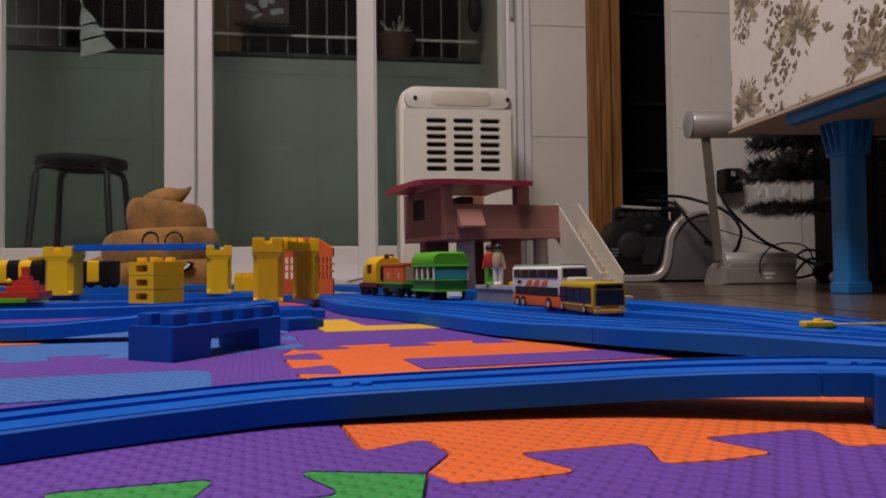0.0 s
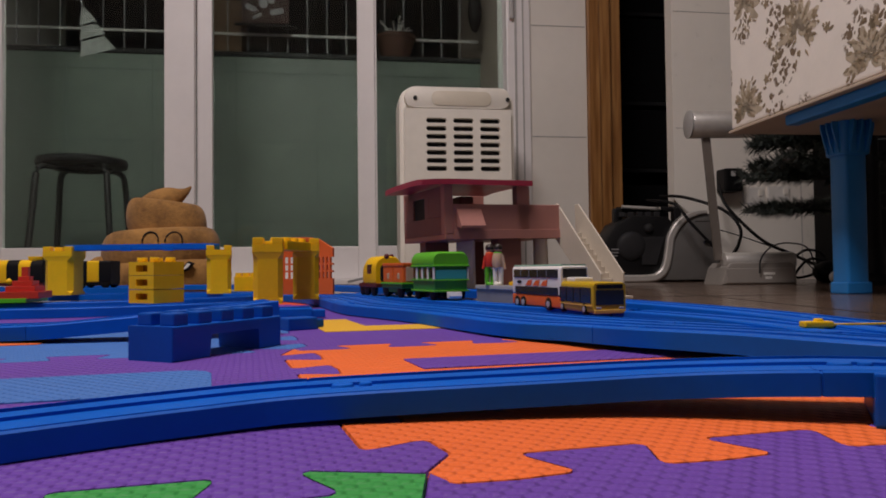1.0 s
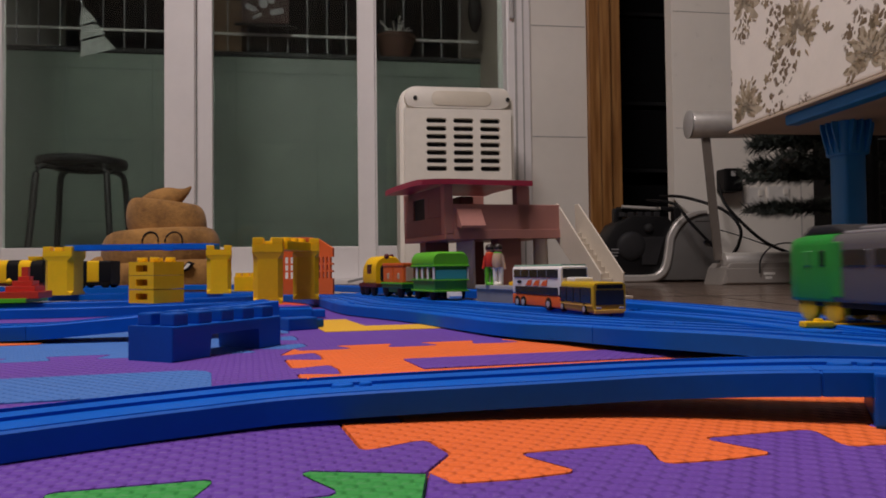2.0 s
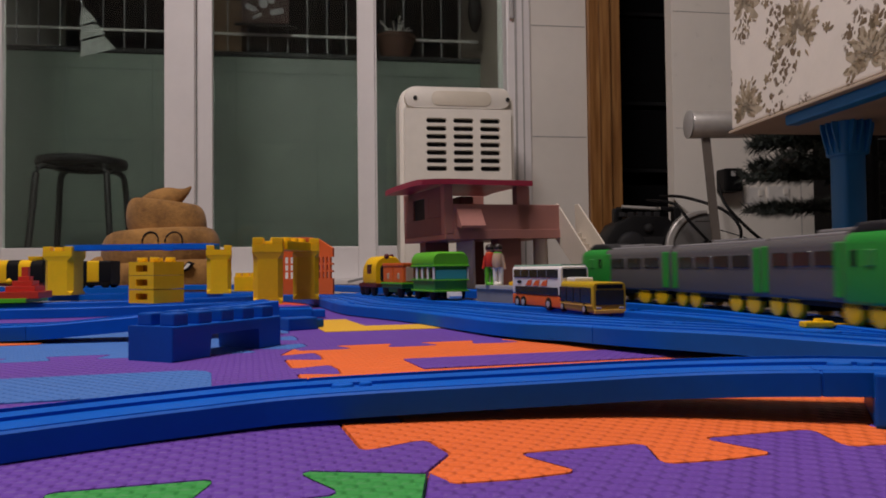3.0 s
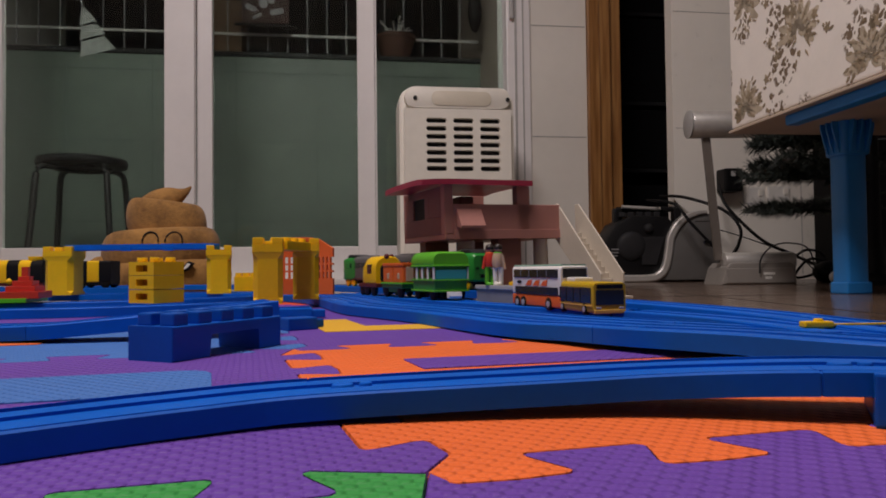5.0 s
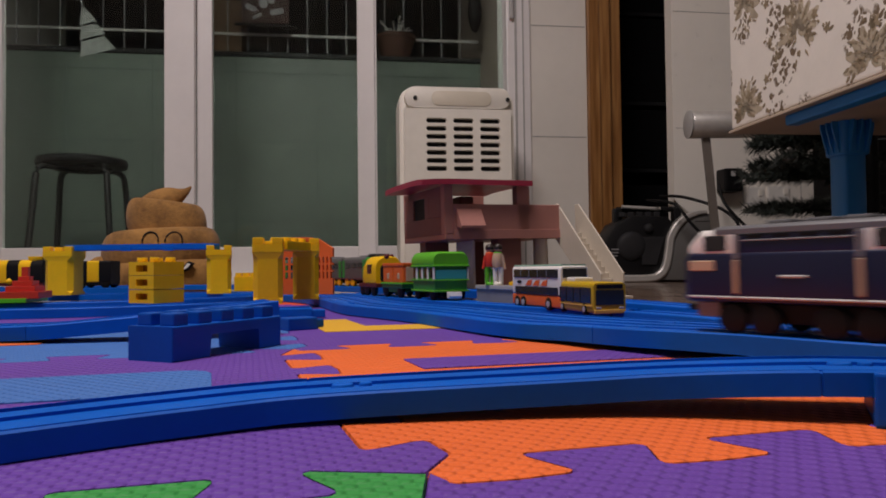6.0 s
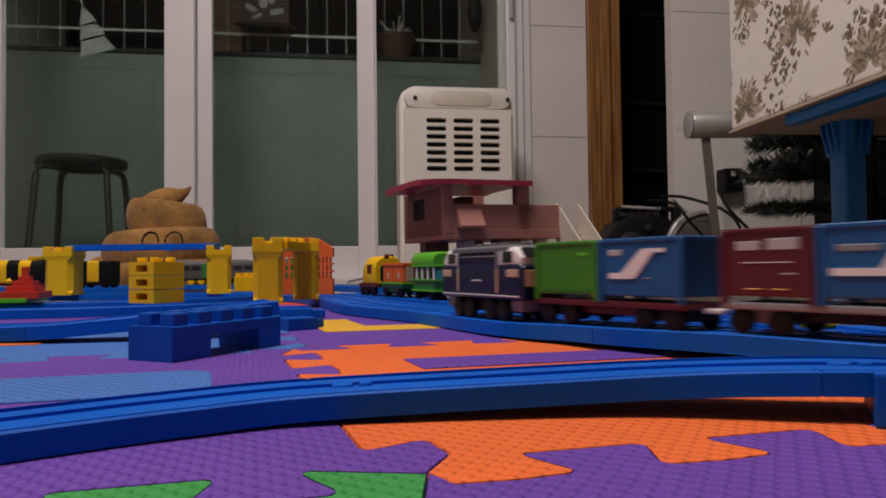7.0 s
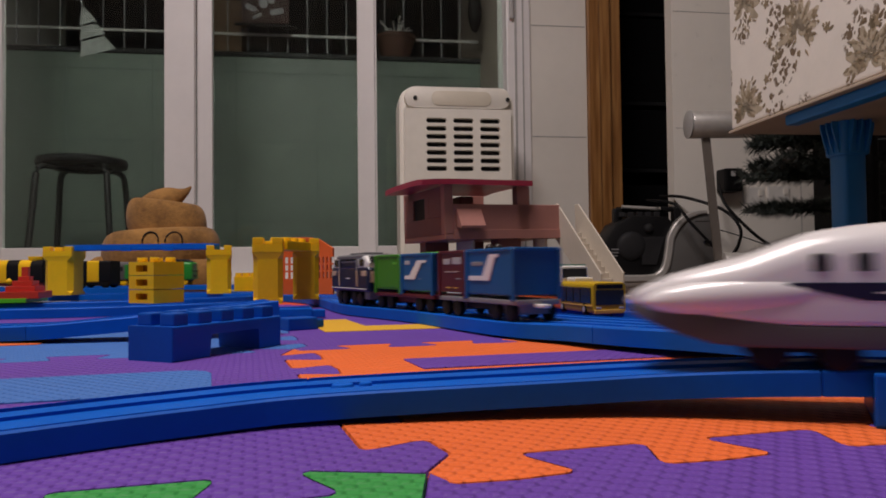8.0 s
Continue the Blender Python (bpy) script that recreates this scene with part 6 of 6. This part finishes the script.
def leaf_print(b):
    """Printed sprays on the box: flat leaves 0.4 mm proud of the cloth on the side that faces the room."""
    rnd = random.Random(11)
    dark, pale = bmesh.new(), bmesh.new()

    def leaf(bm, cy, cz, ang, ln, wd, lift):
        o = []
        for i in range(10):
            f = 2 * math.pi * i / 10
            a = ln * 0.5 * math.cos(f)
            c = wd * 0.5 * math.sin(f) * (1 + 0.25 * math.cos(3 * f))
            o.append((cy + a * math.cos(ang) - c * math.sin(ang), cz + a * math.sin(ang) + c * math.cos(ang)))
        if min(z for _, z in o) < 0.316 or max(y for y, _ in o) > -0.007:
            return
        v = [bm.verts.new((-lift, y, z)) for y, z in o]
        w = [bm.verts.new((0.0006, y, z)) for y, z in o]
        bm.faces.new(v)
        for i in range(10):
            bm.faces.new((v[i], v[(i + 1) % 10], w[(i + 1) % 10], w[i]))

    def flower(bm, cy, cz, r, lift):
        for k in range(5):
            a = k * 1.257 + rnd.uniform(-0.2, 0.2)
            leaf(bm, cy + r * 0.6 * math.cos(a), cz + r * 0.6 * math.sin(a), a, r * 1.0, r * 0.6, lift)

    # a staggered repeat of one large spray with small sprigs round it
    for i in range(5):
        for j in range(3):
            cy = -0.055 - 0.165 * i
            cz = 0.335 + 0.20 * j + (0.10 if i % 2 else 0.0)
            for k in range(18):
                a = radians(-20 + 13.8 * k)
                r = (0.019, 0.040)[k % 2] + rnd.uniform(-0.004, 0.004)
                leaf(pale, cy + r * math.cos(a), cz + r * math.sin(a) + 0.004, a, rnd.uniform(0.026, 0.036), 0.015, 0.0004)
            for k in range(34):
                a = rnd.uniform(0, 6.28)
                r = rnd.uniform(0.015, 0.052)
                leaf(dark, cy + r * math.cos(a), cz + r * 1.2 * math.sin(a) + 0.008, a + rnd.uniform(-0.4, 0.4), rnd.uniform(0.008, 0.017), rnd.uniform(0.003, 0.006), 0.0009)
            for k in range(3):
                flower(dark, cy + rnd.uniform(-0.035, 0.035), cz + rnd.uniform(-0.03, 0.06), 0.012, 0.0009)
            for k in range(14):
                a = k * 0.5
                y = cy - 0.082 + 0.03 * math.sin(a)
                z = cz - 0.02 + 0.0105 * k
                leaf(dark, y + rnd.uniform(-0.012, 0.012), z, rnd.uniform(0, 3), rnd.uniform(0.007, 0.011), 0.005, 0.0009)
                if k % 3 == 0:
                    flower(dark, y + 0.006, z + 0.004, 0.0085, 0.0009)
    tagged(part("leaf_print", pale, LEAF_PALE, b, "pale brown printed leaves"), kind="stuff")
    tagged(part("leaf_print", dark, LEAF, b, "brown printed leaf sprays"), kind="stuff")


table_and_box()


# ---- balcony things ----
PAPER = material("thin_grey_paper", (0.15, 0.155, 0.15), 0.9, vary=0.3, scale=40)
deco = thing("paper_tree", W @ pose(-1.262, 0.125, 0.865, 0, -17), "white paper Christmas tree with a star on the glass", "ornament")
for z0, w0, w1, h in ((0.0, 0.066, 0.040, 0.055), (0.062, 0.047, 0.026, 0.046), (0.116, 0.032, 0.004, 0.062)):
    part("tier", prism([(-w0, z0), (w0, z0), (w1, z0 + h), (-w1, z0 + h)], 0, 0.002), PAPER, deco)
star = []
for i in range(10):
    a = radians(90 + 36 * i)
    r = 0.026 if i % 2 == 0 else 0.011
    star.append((r * math.cos(a), 0.225 + r * math.sin(a)))
part("star", prism(star, 0, 0.002), GREY, deco)
part("stem", box(-0.002, 0, 0.185, 0.002, 0.002, 0.205), GREY, deco)
hang = thing("hanging_cloth", W @ pose(-0.745, 0.93, 1.28), "dark hanging cloth with a pale flower print", "cloth")
part("cloth", box(-0.115, 0, 0, 0.115, 0.012, 0.75, 0.003), material("dark_red_cloth", (0.045, 0.022, 0.02), 0.9, vary=0.2), hang)
part("rod", cord([Vector((-0.15, 0.006, -0.005)), Vector((0.15, 0.006, -0.012))], 0.009, 8), BLACK, hang, smooth=50)
for k, (x, z, w, h, a) in enumerate(((-0.07, 0.075, 0.06, 0.026, 25), (0.055, 0.06, 0.07, 0.028, -15), (-0.01, 0.10, 0.042, 0.05, 0), (0.03, 0.115, 0.03, 0.03, 20), (-0.04, 0.035, 0.05, 0.016, -30), (0.0, 0.17, 0.04, 0.035, 10), (-0.055, 0.15, 0.03, 0.03, 40), (0.06, 0.15, 0.03, 0.028, 0))):
    part("printed_shape", prism(rounded(w, h, min(w, h) * 0.45, 4), -0.0015, 0.001, m=pose(x, 0, z, 0, a)), GREY, hang, "pale printed petal")
pot = thing("potted_plant", W @ pose(-0.09, 1.06, 1.155), "small brown pot with pale sprigs on the balcony wall", "potted plant")
part("pot", lathe([(0.07, 0), (0.10, 0.10), (0.108, 0.10), (0.108, 0.118), (0.09, 0.118), (0.085, 0.10)], 24), material("brown_clay", (0.07, 0.024, 0.012), 0.7, vary=0.2), pot, smooth=40)
rnd = random.Random(3)
for k in range(12):
    a, b = rnd.uniform(0, 6.28), rnd.uniform(0.03, 0.10)
    p = [Vector((0, 0, 0.10)), Vector((b * 0.5 * math.cos(a), b * 0.5 * math.sin(a), 0.16)), Vector((b * math.cos(a), b * math.sin(a), rnd.uniform(0.14, 0.22)))]
    part("sprig", cord(p, 0.004, 5), LIGHT_GREY, pot)
carton = thing("carton", W @ pose(-1.02, 1.35, 1.0), "brown cardboard carton stacked outside the railing", "carton")
part("box", box(-0.16, 0, 0, 0.10, 0.2, 0.55, 0.004), material("brown_carton", (0.13, 0.07, 0.035), 0.8, vary=0.2), carton)
part("shelf", box(-0.25, -0.05, -0.03, 0.25, 0.25, 0.0, 0.003), DARK_GREY, carton)
part("post", box(-0.2, 0.1, -1.0, -0.16, 0.14, -0.03), DARK_GREY, carton)
part("post", box(0.16, 0.1, -1.0, 0.2, 0.14, -0.03), DARK_GREY, carton)
drop = thing("hanging_ornament", W @ pose(0.285, 0.80, 0), "dark drop-shaped cloth ornament hanging over the balcony", "ornament")
part("pouch", lathe([(0.004, 1.225), (0.020, 1.245), (0.033, 1.29), (0.036, 1.34), (0.028, 1.40), (0.012, 1.45), (0.005, 1.47)], 20), BLACK, drop, smooth=60)
part("string", cord([Vector((0, 0, 1.465)), Vector((0, 0, 2.46))], 0.002, 6), BLACK, drop)
fixture = thing("ceiling_light", pose(-0.5, 0.12, 2.448), "square white ceiling light", "ceiling light")
part("frame", box(-0.47, -0.47, -0.0015, 0.47, 0.47, 0.002, 0.0005), FRAME, fixture)
tagged(part("balcony_step", box(-1.95, 0.17, 0.0, -0.95, 0.72, 0.028, 0.004), PARAPET, None, "", W.copy()), "low green-grey tiled step on the balcony", "step", kind="structure")


def along(key, s):
    """The place and heading at s metres along a path."""
    pts = PATHS[key]
    f = max(0.0, min(s / 0.005, len(pts) - 1.001))
    i = int(f)
    return pts[i] + (pts[i + 1] - pts[i]) * (f - i)


def nearest(key, x, y):
    return min(range(len(PATHS[key])), key=lambda i: (PATHS[key][i].x - x) ** 2 + (PATHS[key][i].y - y) ** 2) * 0.005


def run_car(car, key, s_of_t, half):
    rows = []
    for i in range(81):
        t = i * 0.1
        s = s_of_t(t)
        a, b = along(key, s - half), along(key, s + half)
        d = b - a
        rows.append((t, Matrix.Translation((a + b) / 2) @ pose(0, 0, 0, 0, 0, math.degrees(math.atan2(d.y, d.x)))))
    walk(car, rows)


def motions():
    # grey and green railcars: rear end at (0.191, 0.52) at 3.8 s, slowing in the bend and then gaining
    tail = nearest("far", 0.191, 0.52) - 0.003
    gain = [(0.0, 0.0), (3.0, 0.0), (3.4, -0.012), (3.65, 0.0), (3.8, 0.018), (4.0, 0.029), (4.4, 0.042), (5.0, 0.03), (6.0, 0.0), (8.0, 0.0)]

    def ahead_by(t):
        for (a, p), (b, q) in zip(gain, gain[1:]):
            if t <= b:
                return p + (q - p) * (t - a) / (b - a)
        return 0.0

    for k, car in enumerate(RAILCARS):
        run_car(car, "far", lambda t, k=k: tail + 0.050 + 0.116 * k + 0.265 * (t - 3.8) + ahead_by(t), 0.035)
    # freight train: rear end at (0.113, 0.352) at 7.6 s
    rear = nearest("main", 0.111, 0.356)
    for ahead, car in zip((0.284, 0.174, 0.0535), FREIGHT):
        run_car(car, "main", lambda t, ahead=ahead: rear + ahead - 0.006 + 0.236 * (t - 7.6) + 0.024 * min(1.0, max(0.0, (6.5 - t) / 0.5)), 0.03)
    # white bullet train: nose at (0.062, 0.218) at 8.0 s
    nose = nearest("front", 0.060, 0.2185)
    for back, car in zip((0.066, 0.198), BULLET):
        run_car(car, "front", lambda t, back=back: nose - back + 0.255 * (t - 8.0), 0.032)


motions()
